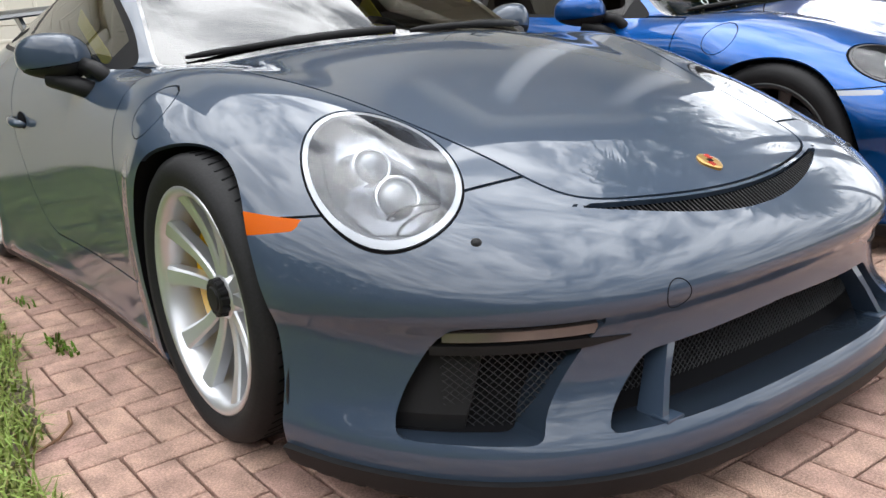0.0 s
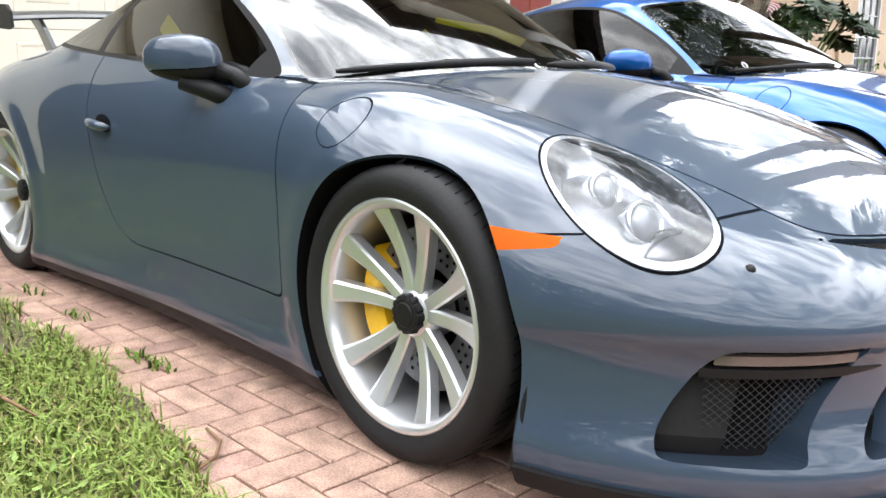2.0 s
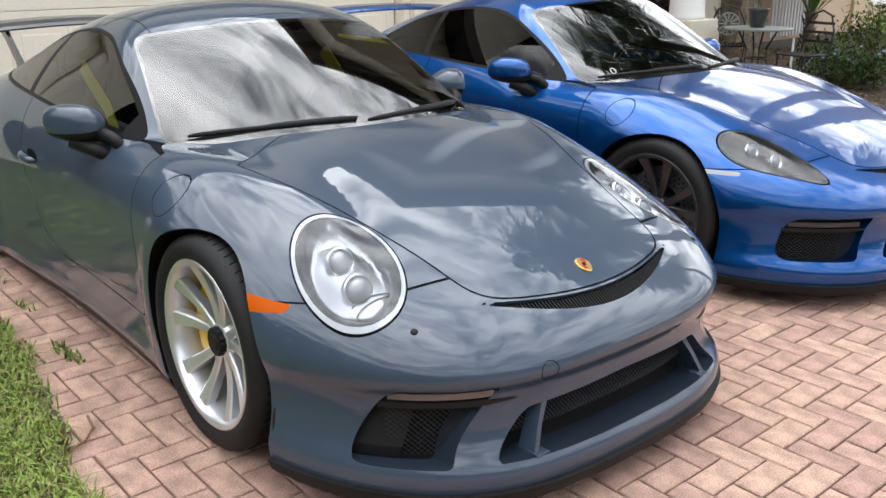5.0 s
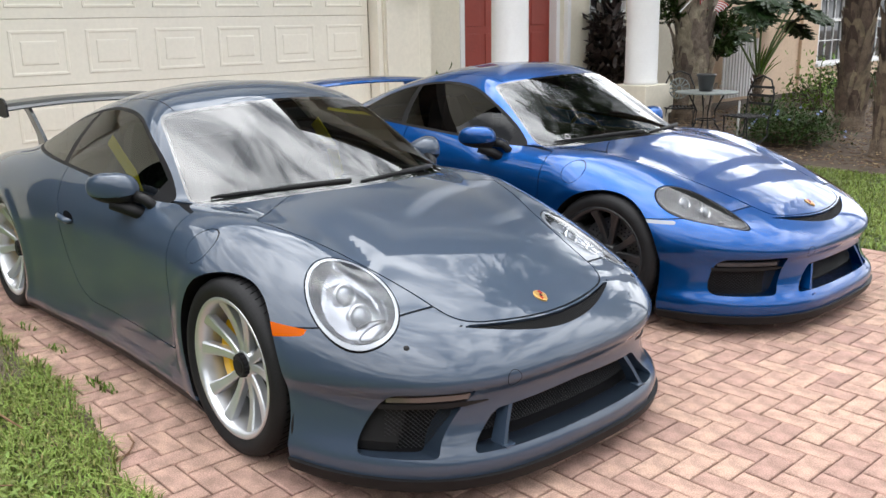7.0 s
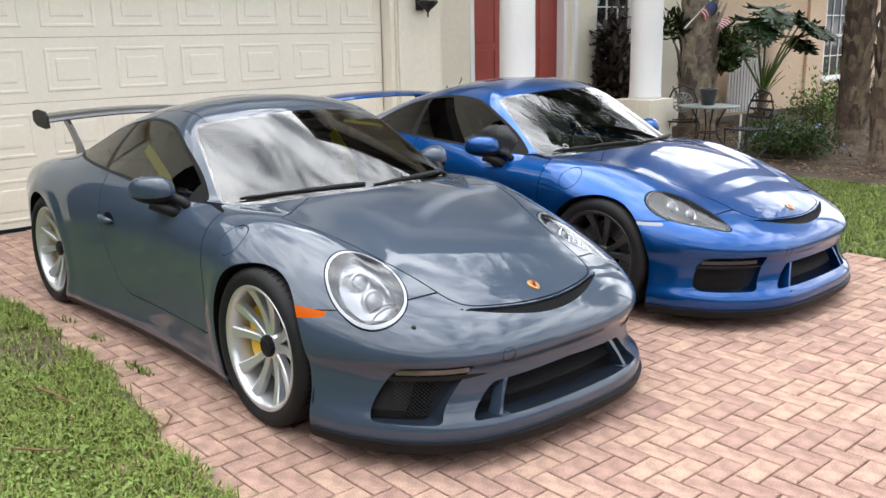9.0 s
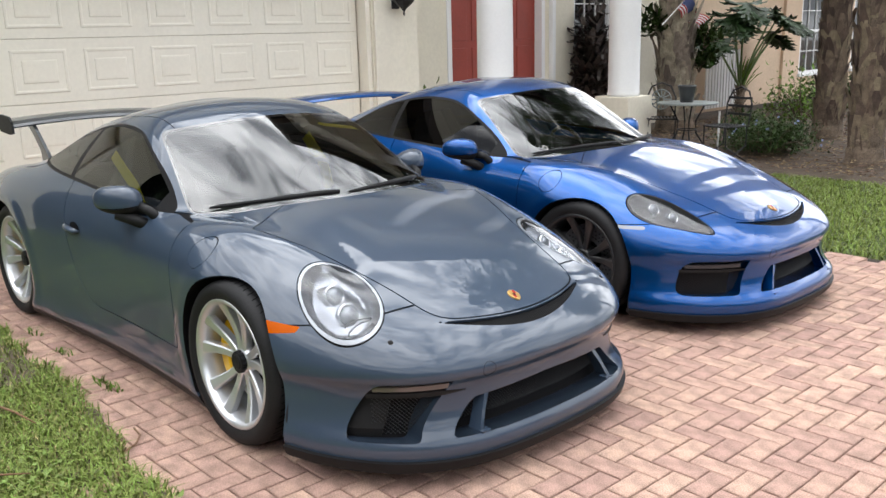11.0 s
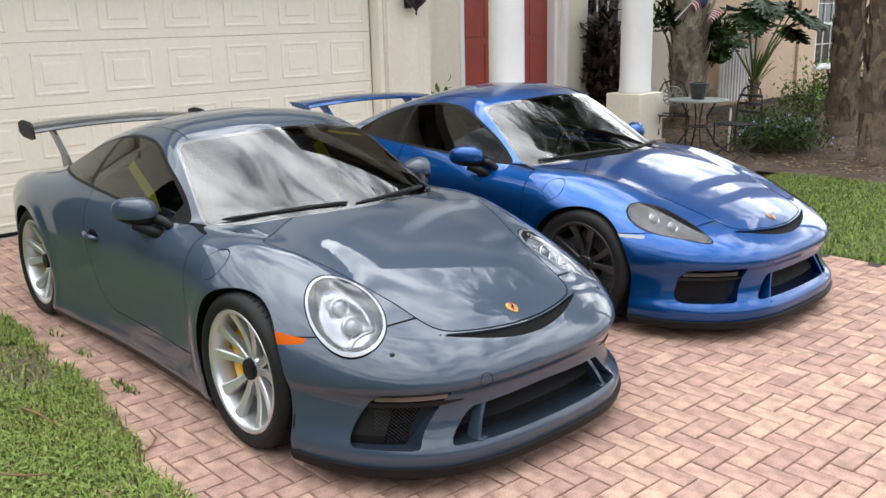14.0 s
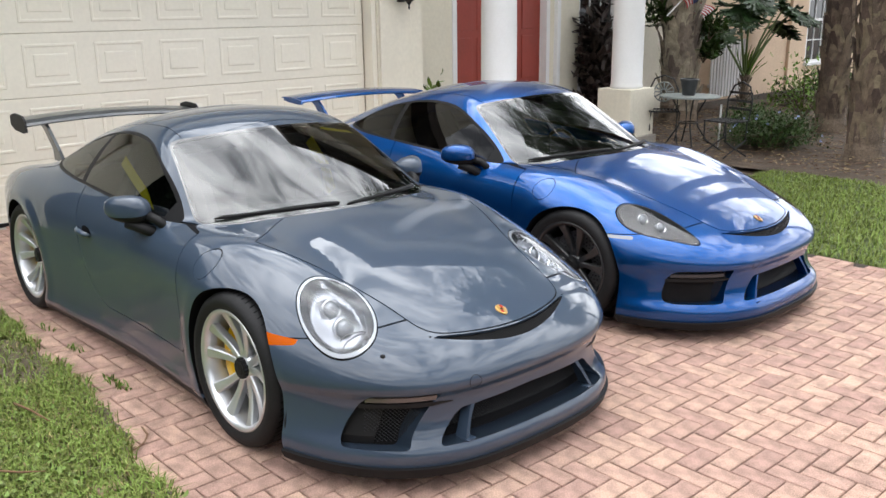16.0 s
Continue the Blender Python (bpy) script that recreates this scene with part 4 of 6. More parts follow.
def build_seat(car, x, y, mat):
    seat = new("bucket_seat")
    seat.parent = car
    seat.location = (x, y, 0)
    for name, rows in (("seat_back", [(-0.02, 0.42, 0.24), (-0.08, 0.60, 0.27), (-0.14, 0.78, 0.25), (-0.18, 0.88, 0.17), (-0.21, 0.97, 0.13), (-0.23, 1.03, 0.09)]), ("seat_cushion", [(0.46, 0.36, 0.20), (0.40, 0.42, 0.25), (0.2, 0.38, 0.25), (0.0, 0.36, 0.24), (-0.08, 0.34, 0.2)])):
        bm = bmesh.new()
        st = []
        for px, pz, hw in rows:
            st.append(((px, 0, pz), Vector((0, hw, 0)), Vector((0.10, 0, 0.03)) if name == "seat_back" else Vector((0.0, 0, 0.10))))
        sec = [(-1, 0.9), (-0.75, 1.0), (-0.6, 0.35), (0, 0.2), (0.6, 0.35), (0.75, 1.0), (1, 0.9), (1, -0.5), (0.5, -0.9), (-0.5, -0.9), (-1, -0.5)]
        sweep(bm, sec, st)
        bmesh.ops.recalc_face_normals(bm, faces=bm.faces)
        part(name, bm, mat, seat, smooth=False)


def build_car(m, label, paint, field, o):
    car = thing("sports_car", m, label, "car", "parked sports cars")
    shell = surface_net(field, (-3.75, -0.045, 0.06), (1.08, 1.02, 1.36), 0.0145)
    shell, _ = cut(shell, lambda x, y, z, n: -y)
    shell[0][:, 1] = np.where(np.abs(shell[0][:, 1]) < 1e-5, 0, shell[0][:, 1])
    for xa, r in ((-0.008, 0.343), (o["rear_axle"], 0.348)):
        _, shell = cut(shell, lambda x, y, z, n: np.maximum(np.where((z < 0.330) & (x > xa) & (xa > -1), x - xa - r, np.hypot(x - xa, z - 0.330) - r), 0.5 - y))
        v, n, t = shell
        e = rim_edges(shell)
        r0, r1 = np.hypot(v[e[:, 0], 0] - xa, v[e[:, 0], 2] - 0.330), np.hypot(v[e[:, 1], 0] - xa, v[e[:, 1], 2] - 0.330)
        e = e[(np.abs(r0 - r) < 0.004) & (np.abs(r1 - r) < 0.004)]
        q0, q1 = v[e[:, 0]], v[e[:, 1]]
        deep = np.array((0, -0.16, 0))
        k = np.arange(len(e))
        m_ = len(e)
        nn = np.stack([xa - q0[:, 0], 0 * k, 0.335 - q0[:, 2]], 1)
        nn /= np.linalg.norm(nn, axis=1)[:, None]
        lip = (np.concatenate([q0, q1, q1 + deep, q0 + deep]), np.concatenate([nn] * 4), np.concatenate([np.stack([k, k + 2 * m_, k + m_], 1), np.stack([k, k + 3 * m_, k + 2 * m_], 1)]))
        for f in (lambda q: q, mirrored):
            shell_part("arch_liner", f(lip), GAP_BLACK, car, "black wheel arch liner")
    w, hgt = o["wide"], o["high"]

    def fit(g):
        return lambda x, y, z, n: g(x, y / w, z / hgt, n)
    gaps = []
    both = lambda q: joined(q, mirrored(q))
    screen, shell = cut(shell, fit(in_screen))
    v, _, t = screen
    n = np.stack([1 + 0 * v[:, 1], 0.75 * v[:, 1], 1.8 + 1.0 * (v[:, 2] - 1.0)], 1)
    screen = (v, n / np.linalg.norm(n, axis=1)[:, None], t)
    pane, frit = cut(screen, lambda x, y, z, n: fit(in_screen)(x, y, z, n) + 0.008)
    shell_part("windscreen", both(pane), WINDSCREEN, car, "raked windscreen reflecting clouds").visible_shadow = False
    shell_part("windscreen_surround", both(skirted(frit, 0.012)), SATIN_BLACK_GLASS, car, "black edge band of the windscreen")
    window, shell = cut(shell, fit(in_window))
    v, _, t = window
    n = np.stack([(CABIN_WIDTH(v[:, 0] - 0.02) - CABIN_WIDTH(v[:, 0] + 0.02)) / 0.04, 1 + 0 * v[:, 0], 0.58 + 0.5 * np.maximum(v[:, 2] - 0.84, 0)], 1)
    window = (v, n / np.linalg.norm(n, axis=1)[:, None], t)
    glass_, seal = cut(window, lambda x, y, z, n: fit(in_window)(x, y, z, n) + 0.013)
    front_glass, rest = cut(glass_, lambda x, y, z, n: -(x + 1.60 + 0.35 * (z - 0.9)))
    post, quarter = cut(rest, lambda x, y, z, n: -(x + 1.645 + 0.35 * (z - 0.9)))
    sail, front_glass = cut(front_glass, lambda x, y, z, n: -(x + 0.745 + 0.05 * (z - 0.9)))
    for fl in (False, True):
        f = mirrored if fl else (lambda q: q)
        shell_part("door_window", f(front_glass), o["side_glass"], car, "door window").visible_shadow = False
        shell_part("quarter_window", f(quarter), o["side_glass"], car, "quarter window").visible_shadow = False
        shell_part("window_seal", f(joined(skirted(seal, 0.01), post, sail)), BLACK_PLASTIC, car, "black window seal")
    hood, strip, shell = seam(shell, fit(in_hood), 0.003)
    gaps.append(strip)
    shell_part("hood", both(skirted(evened(hood, 10))), paint, car, "smooth front lid")
    slot, shell = cut(shell, fit(in_slot))
    lampshell, shell = cut(shell, fit(o["lamp"]))
    strip, lampshell = cut(lampshell, lambda *a: -(fit(o["lamp"])(*a) + 0.004))
    gaps.append(strip)
    marker, shell = cut(shell, fit(o["marker_form"]))
    bumper, strip, shell = seam(shell, fit(in_bumper), 0.0018)
    gaps.append(strip)
    hole, bumper = cut(bumper, fit(lambda x, y, z, n: np.maximum(o["side_intake"](y, z), 0.2 - x)))
    mid, bumper = cut(bumper, fit(lambda x, y, z, n: np.maximum(o["mid_intake"](y, z), 0.2 - x)))
    lip, bumper = cut(bumper, lambda x, y, z, n: z - 0.114)
    v, n, t = lip
    flat = n * (1, 1, 0.0)
    lip = (v + flat * 0.014, n, t)
    shell_part("front_lip", both(skirted(lip, 0.02)), BLACK_PLASTIC, car, "black front lip")
    sill, shell = cut(shell, lambda x, y, z, n: np.maximum(z - 0.108 - 0.012 * np.clip(x + 2.0, 0, 1), x - 0.2))
    shell_part("sill_edge", both(sill), BLACK_PLASTIC, car, "black lower sill")
    door, strip, shell = seam(shell, fit(in_door), 0.0026)
    gaps.append(strip)
    tail, strip, shell = seam(shell, lambda x, y, z, n: np.maximum(np.maximum(x + 2.75, z - 0.9), 0.0 - y), 0.0018)
    gaps.append(strip)
    roofp, strip, shell = seam(shell, fit(lambda x, y, z, n: np.maximum(y - 0.47 - 0.03 * np.abs(x + 1.5), np.maximum(np.maximum(x + 0.95, -2.0 - x), 0.9 - z))), 0.0016)
    gaps.append(strip)
    shell_part("roof_panel", both(skirted(roofp, 0.006)), paint, car, "roof panel")
    shell_part("front_bumper", both(skirted(skirted(bumper, 0.085, (-1, 0, 0), lambda x, y, z: (x > 0.45) & (np.minimum(o["side_intake"](y / w, z / hgt), o["mid_intake"](y / w, z / hgt)) < 0.012)), 0.012, None, lambda x, y, z: np.minimum(o["side_intake"](y / w, z / hgt), o["mid_intake"](y / w, z / hgt)) > 0.012)), paint, car, "front bumper with three intakes")
    shell_part("rear_bumper", both(skirted(tail)), paint, car, "rear bumper")
    for fl in (False, True):
        f = mirrored if fl else (lambda q: q)
        d = new("door")
        d.parent = car
        shell_part("door_skin", f(skirted(door)), paint, d, "smooth door skin")
        sy = -1 if fl else 1
        hx, hz = o["handle"]
        hy = float(door[0][np.argmin((door[0][:, 0] - hx) ** 2 + (door[0][:, 2] - hz) ** 2), 1])
        bm = bmesh.new()
        pts = [(hx - 0.075 + 0.15 * k / 8, sy * (hy + 0.004 + 0.022 * math.sin(math.pi * k / 8) ** 0.5), hz + 0.008 - 0.016 * k / 8) for k in range(9)]
        tube(bm, pts, [0.006, 0.013, 0.015, 0.016, 0.016, 0.016, 0.015, 0.014, 0.006], 12)
        part("handle", bm, paint, d, "door handle", smooth=True)
        # flat black disc on the skin: shade behind the handle, put into colour
        bm = bmesh.new()
        bmesh.ops.create_uvsphere(bm, u_segments=24, v_segments=12, radius=1.0, matrix=Matrix.Translation((hx + 0.01, sy * (hy - 0.001), hz)) @ Matrix.Diagonal((0.062, 0.004, 0.032, 1)))
        part("handle_recess", bm, GAP_BLACK, d, "dark hollow behind the handle", smooth=True)
        body = shell
        if fl and o["fuel"]:
            flap, strip, body = seam(shell, fit(lambda x, y, z, n: np.maximum(np.hypot((x + 0.225), (z - 0.727) * 1.15) - 0.062, 0.5 - y)), 0.0016)
            shell_part("fuel_flap", mirrored(skirted(flap)), paint, car, "round filler flap")
            v, n, t = strip
            shell_part("panel_gap", mirrored((v - n * 0.004, n, t)), GAP_BLACK, car)
        shell_part("body", f(skirted(body)), paint, car, "fender, sill and pillar")
        shell_part("side_marker", f(skirted(marker, 0.008)), o["marker"], car, o["marker_label"])
        bl = lamp_parts(car, lampshell, fl, o["lamp_c"], None, o["projectors"], o["lamp_dark"], lambda x, y, z, n: fit(o["lamp"])(x, y, z, n) + o["ring"])
        build_mirror(car, sy, paint, o["mirror"])
        # wheel housings
        for xa in (0.0, o["rear_axle"]):
            bm = bmesh.new()
            lathe(bm, [(0.375, 0.40 * sy), (0.375, 0.62 * sy)], 48, Matrix.Translation((xa, 0, 0.335)))
            lathe(bm, [(0.40, 0.40 * sy), (0.0, 0.40 * sy)], 24, Matrix.Translation((xa, 0, 0.335)))
            part("wheel_housing", bm, GAP_BLACK, car)
        bm = bmesh.new()
        sweep(bm, [(-0.008, -0.03), (0.010, -0.03), (0.008, 0.03), (-0.008, 0.03)], [((0.322, sy * 0.795 * w, 0.09), (1, 0, 0), (0, 1, 0)), ((0.338, sy * 0.80 * w, 0.20), (1, 0, 0), (0, 1, 0)), ((0.342, sy * 0.80 * w, 0.28), (0.6, 0, 0), (0, 0.6, 0))])
        part("wheel_deflector", bm, BLACK_PLASTIC, car, "black flap ahead of the wheel")
    v, n, t = joined(*[q for q in gaps if len(q[2])])
    shell_part("panel_gap", both((v - n * 0.005, n, t)), GAP_BLACK, car, "dark gaps between panels")
    # black sheets set back in slot and intakes stand for their shaded depth
    v, n, t = slot
    shell_part("slot_floor", both((v - n * 0.022, n, t)), GAP_BLACK, car)
    slot_vents(car, w, hgt, field)
    v, n, t = mid
    shell_part("intake_back", both((v - np.array((0.085, 0, 0)), n, t)), GAP_BLACK, car)
    v, n, t = hole
    for f in (lambda q: q, mirrored):
        shell_part("intake_back", f((v - np.array((0.075, 0, 0)), n, t)), GAP_BLACK, car)
    return car


def slot_vents(car, w, hgt, field):
    """The fine slats in the crescent slot behind the nose."""
    bm = bmesh.new()
    for k in range(-40, 41):
        s = k * 0.0105
        x0, x1 = 0.757 - 0.55 * s * s, 0.803 - 0.80 * s * s
        if x1 - x0 < 0.006:
            continue
        z0, z1 = (root(lambda z: field(np.array(x), np.array(s * w), np.array(z)), 0.3, 0.75) for x in (x0, x1))
        a, b = [], []
        for x, z in ((x0, z0 - 0.009), (x1, z1 - 0.009), (x1, z1 - 0.024), (x0, z0 - 0.024)):
            a.append(bm.verts.new((x, s * w - 0.0016, z)))
            b.append(bm.verts.new((x, s * w + 0.0016, z)))
        bm.faces.new(a)
        bm.faces.new(b[::-1])
        for q in range(4):
            bm.faces.new((a[q], b[q], b[(q + 1) % 4], a[(q + 1) % 4]))
    tagged(part("slot_slats", bm, BLACK_PLASTIC, car, "fine dark slats in the slot"), kind="stuff")


SATIN_BLACK_GLASS = material("black_glass_band", (0.008, 0.008, 0.009), rough=0.04, coat=1.0)

GREY_OPTIONS = dict(wide=1.0, high=1.0, rear_axle=-2.43, lamp=round_lamp, marker_form=in_marker, lamp_c=(0.398, 0.598), lamp_dark=False, ring=0.013,
                    projectors=[((0.345, 0.605), 0.033), ((0.45, 0.61), 0.037)], side_intake=side_intake, mid_intake=mid_intake,
                    marker=AMBER, marker_label="amber side marker lamp", side_glass=CLEAR_SIDE, handle=(-1.455, 0.655), fuel=True, mirror=(-0.865, 0.838, 0.853))
BLUE_OPTIONS = dict(GREY_OPTIONS, wide=1.045, high=1.02, lamp=slant_lamp, marker_form=in_marker_slim, lamp_c=(0.44, 0.645), lamp_dark=True, ring=0.008,
                    projectors=[((0.35, 0.675), 0.030), ((0.45, 0.645), 0.027)], side_intake=side_intake_b, mid_intake=mid_intake_b,
                    marker=BEZEL, marker_label="clear side marker lamp", side_glass=TINTED, mirror=(-0.865, 0.882, 0.868))
grey_car = build_car(pose(0, 0, 0), "slate grey sports coupe with silver wheels and rear wing", GREY_PAINT, grey_field(), GREY_OPTIONS)
blue_car = build_car(pose(-0.09, 2.225, 0, 0, 0, 1.5), "metallic blue sports coupe with black wheels and rear wing", BLUE_PAINT, grey_field(1.045, 1.02), BLUE_OPTIONS)

for car, paint, cal, w in ((grey_car, SILVER, YELLOW, 1.0), (blue_car, RIM_BLACK, RED_CALIPER, 1.045)):
    for sy in (-1, 1):
        build_wheel(car, (-0.014, sy * 0.736 * w, 0.3265), sy, 0.236, paint, 0.30, cal)
        build_wheel(car, (-2.43, sy * 0.722 * w, 0.3265), sy, 0.27, paint, 0.55, cal)


# ---- trim and fittings of the cars ----
def airfoil(bm, span, chord, z, x, arch=0.03, steps=24, thick=0.012):
    sec = [(0.0, 0.0), (0.06, 0.55), (0.25, 1.0), (0.55, 0.9), (0.85, 0.45), (1.0, 0.15), (0.98, -0.1), (0.6, -0.3), (0.2, -0.5), (0.04, -0.4)]
    st = []
    for k in range(steps + 1):
        y = -span + 2 * span * k / steps
        st.append(((x - 0.02 * (y / span) ** 2, y, z + arch * (1 - (y / span) ** 2)), Vector((-chord, 0, 0.03)), Vector((0.0, 0, thick * 2))))
    sweep(bm, sec, st)
    bmesh.ops.recalc_face_normals(bm, faces=bm.faces)


def fit_out(car, paint, o, grey, field):
    w, h = o["wide"], o["high"]
    # rear wing
    wing = new("rear_wing")
    wing.parent = car
    tagged(wing, "fixed rear wing on two struts")
    wx, wz, span = (-2.98, 1.035, 0.60) if grey else (-2.88, 1.05, 0.66)
    bm = bmesh.new()
    airfoil(bm, span, 0.26, wz, wx)
    part("wing_blade", bm, paint if not grey else WING_GREY, wing, "curved wing blade", smooth=False)
    for sy in (-1, 1):
        bm = bmesh.new()
        tall, deep = (0.10, 0.29) if grey else (0.035, 0.25)
        sweep(bm, [(0.0, -0.35), (0.05, 0.35), (0.2, 0.62), (0.7, 0.6), (1.0, 0.35), (1.0, -0.25), (0.75, -0.5), (0.2, -0.5)], [((wx + 0.02, sy * span, wz), (-deep, 0, 0.02), (0, 0, tall)), ((wx + 0.02, sy * (span + 0.013), wz), (-deep, 0, 0.02), (0, 0, tall))])
        bmesh.ops.recalc_face_normals(bm, faces=bm.faces)
        part("end_plate", bm, BLACK_PLASTIC if grey else paint, wing, "slim wing tip")
        bm = bmesh.new()
        sweep(bm, [(0.0, -0.5), (0.3, -0.5), (1.0, -0.3), (1.0, 0.3), (0.3, 0.5), (0.0, 0.5)], [((wx + 0.10, sy * 0.42, wz - 0.24), (-0.16, 0, 0), (0, 0.022, 0)), ((wx + 0.08, sy * 0.435, wz - 0.16), (-0.11, 0, 0), (0, 0.02, 0)), ((wx + 0.0, sy * 0.455, wz - 0.04), (-0.10, 0, 0), (0, 0.02, 0)), ((wx - 0.06, sy * 0.46, wz + 0.018), (-0.12, 0, 0), (0, 0.02, 0))])
        bmesh.ops.recalc_face_normals(bm, faces=bm.faces)
        part("wing_strut", bm, paint if not grey else WING_GREY, wing, "curved strut")
    # intakes
    side_g, mid_g = o["side_intake"], o["mid_intake"]
    for sy in (-1, 1):
        intake = new("side_intake")
        intake.parent = car
        bm = bmesh.new()
        lattice(bm, side_g, 0.0125, 0.026, 0.40, 0.66 if grey else 0.74, 0.18, 0.40)
        for v in bm.verts:
            v.co.y *= sy * w
        part("intake_mesh", bm, SATIN_GREY, intake, "diamond wire mesh")
        bm = bmesh.new()
        ribbon_along(bm, field, w, 0.455 if grey else 0.50, 0.668 if grey else 0.71, 0.350, 0.374, -0.004, 0.03)
        for v in bm.verts:
            v.co.y *= sy * w
        bmesh.ops.recalc_face_normals(bm, faces=bm.faces)
        part("daylight_lamp", bm, DRL_GREY if grey else LAMP_DARK, intake, "narrow smoked lamp strip")
        bm = bmesh.new()
        ribbon_along(bm, field, w, 0.395 if grey else 0.47, 0.682 if grey else 0.725, 0.326, 0.349, 0.003, 0.06, shape=lambda f: min(1.0, 0.15 + f * 3))
        for v in bm.verts:
            v.co.y *= sy * w
        bmesh.ops.recalc_face_normals(bm, faces=bm.faces)
        part("intake_blade", bm, BLACK_PLASTIC, intake, "black blade under the lamp")
        if grey:
            bm = bmesh.new()
            ribbon_along(bm, field, w, 0.640, 0.730, 0.185, 0.372, -0.010, 0.05, 8)
            for v in bm.verts:
                v.co.y = sy * w * (v.co.y - 0.38 * (v.co.z - 0.2))
            bmesh.ops.recalc_face_normals(bm, faces=bm.faces)
            part("intake_cheek", bm, BLACK_PLASTIC, intake, "solid black outer panel")
        # fins of the middle intake
        bm = bmesh.new()
        fs = 0.355 if grey else 0.31
        x0 = float(nose_x(np.array(fs), np.array(0.19)))
        sweep(bm, [(-1, 0), (1, 0), (0.7, 1), (-0.7, 1)], [((x0 - 0.010, sy * (fs + 0.012) * w, 0.185 * h), (0.0, 0.008, 0), (-0.06, 0, 0)), ((x0 - 0.03, sy * (fs - 0.018) * w, 0.25 * h), (0, 0.008, 0), (-0.05, 0, 0)), ((x0 - 0.05, sy * (fs - 0.058) * w, 0.318 * h), (0, 0.011, 0), (-0.05, 0, 0))])
        box(bm, x0 - 0.035, x0 + 0.004, sy * fs * w - 0.022, sy * fs * w + 0.022, 0.183 * h, 0.190 * h, 0.002)
        bmesh.ops.recalc_face_normals(bm, faces=bm.faces)
        part("intake_fin", bm, paint, car, "upright fin in body colour")
        # washer cap
        if grey:
            bm = bmesh.new()
            bmesh.ops.create_uvsphere(bm, u_segments=16, v_segments=10, radius=0.0115, matrix=Matrix.Translation((0.648, sy * 0.588, 0.511)))
            part("washer_cap", bm, BLACK_PLASTIC, car, "small black washer cap", smooth=True)
    bm = bmesh.new()
    lattice(bm, mid_g, 0.0125, 0.055, -0.47, 0.47, 0.17, 0.34)
    for v in bm.verts:
        v.co.y *= w
    part("intake_mesh", bm, SATIN_GREY, car, "diamond wire mesh")
    # towing cover
    ring = [(0.0265 * math.cos(a), 0.0265 * math.sin(a)) for a in np.linspace(0, 2 * math.pi, 33)]
    bm = bmesh.new()
    tube(bm, [(root(lambda q: field(np.array(q), np.array(-0.315 * w + u), np.array(0.40 + v)), 0.2, 1.1), -0.315 * w + u, 0.40 + v) for u, v in ring], 0.0009, 6, caps=False)
    part("towing_cover", bm, GAP_BLACK, car, "round seam of the towing cover")
    # crest, on the lid
    m = Matrix.Translation((0.683, 0, 0.5665 * h)) @ Matrix.Rotation(radians(23), 4, "Y")
    badge = new("badge")
    badge.parent = car
    outline = [(math.cos(a) * 0.031 * (1.0 if math.cos(a) > 0 else 0.95), math.sin(a) * 0.024 * (1 - 0.25 * max(0, math.cos(a)))) for a in np.linspace(0, 2 * math.pi, 25)[:-1]]
    bm = bmesh.new()
    a = [bm.verts.new(m @ Vector((x, y, -0.012))) for x, y in outline]
    b = [bm.verts.new(m @ Vector((x, y, 0.0028))) for x, y in outline]
    c = [bm.verts.new(m @ Vector((x * 0.8, y * 0.8, 0.004))) for x, y in outline]
    for p, q in ((a, b), (b, c)):
        for k in range(24):
            bm.faces.new((p[k], p[(k + 1) % 24], q[(k + 1) % 24], q[k]))
    bm.faces.new(c)
    part("badge_plate", bm, GOLD, badge, "gold enamel shield")
    for x0, x1, y0, y1, mt in ((-0.022, -0.004, 0.003, 0.016, ENAMEL_RED), (0.004, 0.02, -0.013, -0.002, ENAMEL_RED), (-0.006, 0.006, -0.006, 0.006, GAP_BLACK)):
        bm = bmesh.new()
        box(bm, x0, x1, y0, y1, 0.003, 0.0048)
        bm.transform(m)
        part("badge_field", bm, mt, badge)
    # wipers
    for pts in (((-0.555, -0.60, 0.845), (-0.405, -0.38, 0.873), (-0.32, -0.08, 0.880)), ((-0.305, -0.04, 0.872), (-0.315, 0.20, 0.884), (-0.465, 0.50, 0.865))):
        bm = bmesh.new()
        p = [Vector((x + 0.022, y * w, (z - 0.010) * h)) for x, y, z in pts]
        fine = [p[0] * (1 - t) ** 2 + p[1] * 2 * t * (1 - t) + p[2] * t * t for t in np.linspace(0, 1, 12)]
        tube(bm, fine, [0.005] + [0.0085] * 5 + [0.012] * 5 + [0.008], 8)
        part("wiper", bm, BLACK_PLASTIC, car, "black wiper blade", smooth=True)
    # cabin
    bm = bmesh.new()
    box(bm, -2.2, -0.75, -0.62, 0.62, 0.16, 0.22, 0.02)
    box(bm, -2.3, -2.1, -0.58, 0.58, 0.2, 0.86, 0.04)
    for sy in (-1, 1):
        box(bm, -2.2, -0.7, sy * 0.66 - 0.03, sy * 0.66 + 0.03, 0.2, 0.80, 0.02)
    part("cabin_tub", bm, INTERIOR, car, "black cabin")
    bm = bmesh.new()
    sweep(bm, [(0, 0), (0.0, 0.8), (0.25, 1.0), (0.6, 0.95), (1.0, 0.6), (1.0, 0.0)], [((-0.62, y, 0.55), (-0.30, 0, 0), (0, 0, 0.24 + 0.02 * math.cos(y * 4))) for y in np.linspace(-0.62, 0.62, 13)])
    bmesh.ops.recalc_face_normals(bm, faces=bm.faces)
    part("dashboard", bm, INTERIOR, car, "black dashboard")
    bm = bmesh.new()
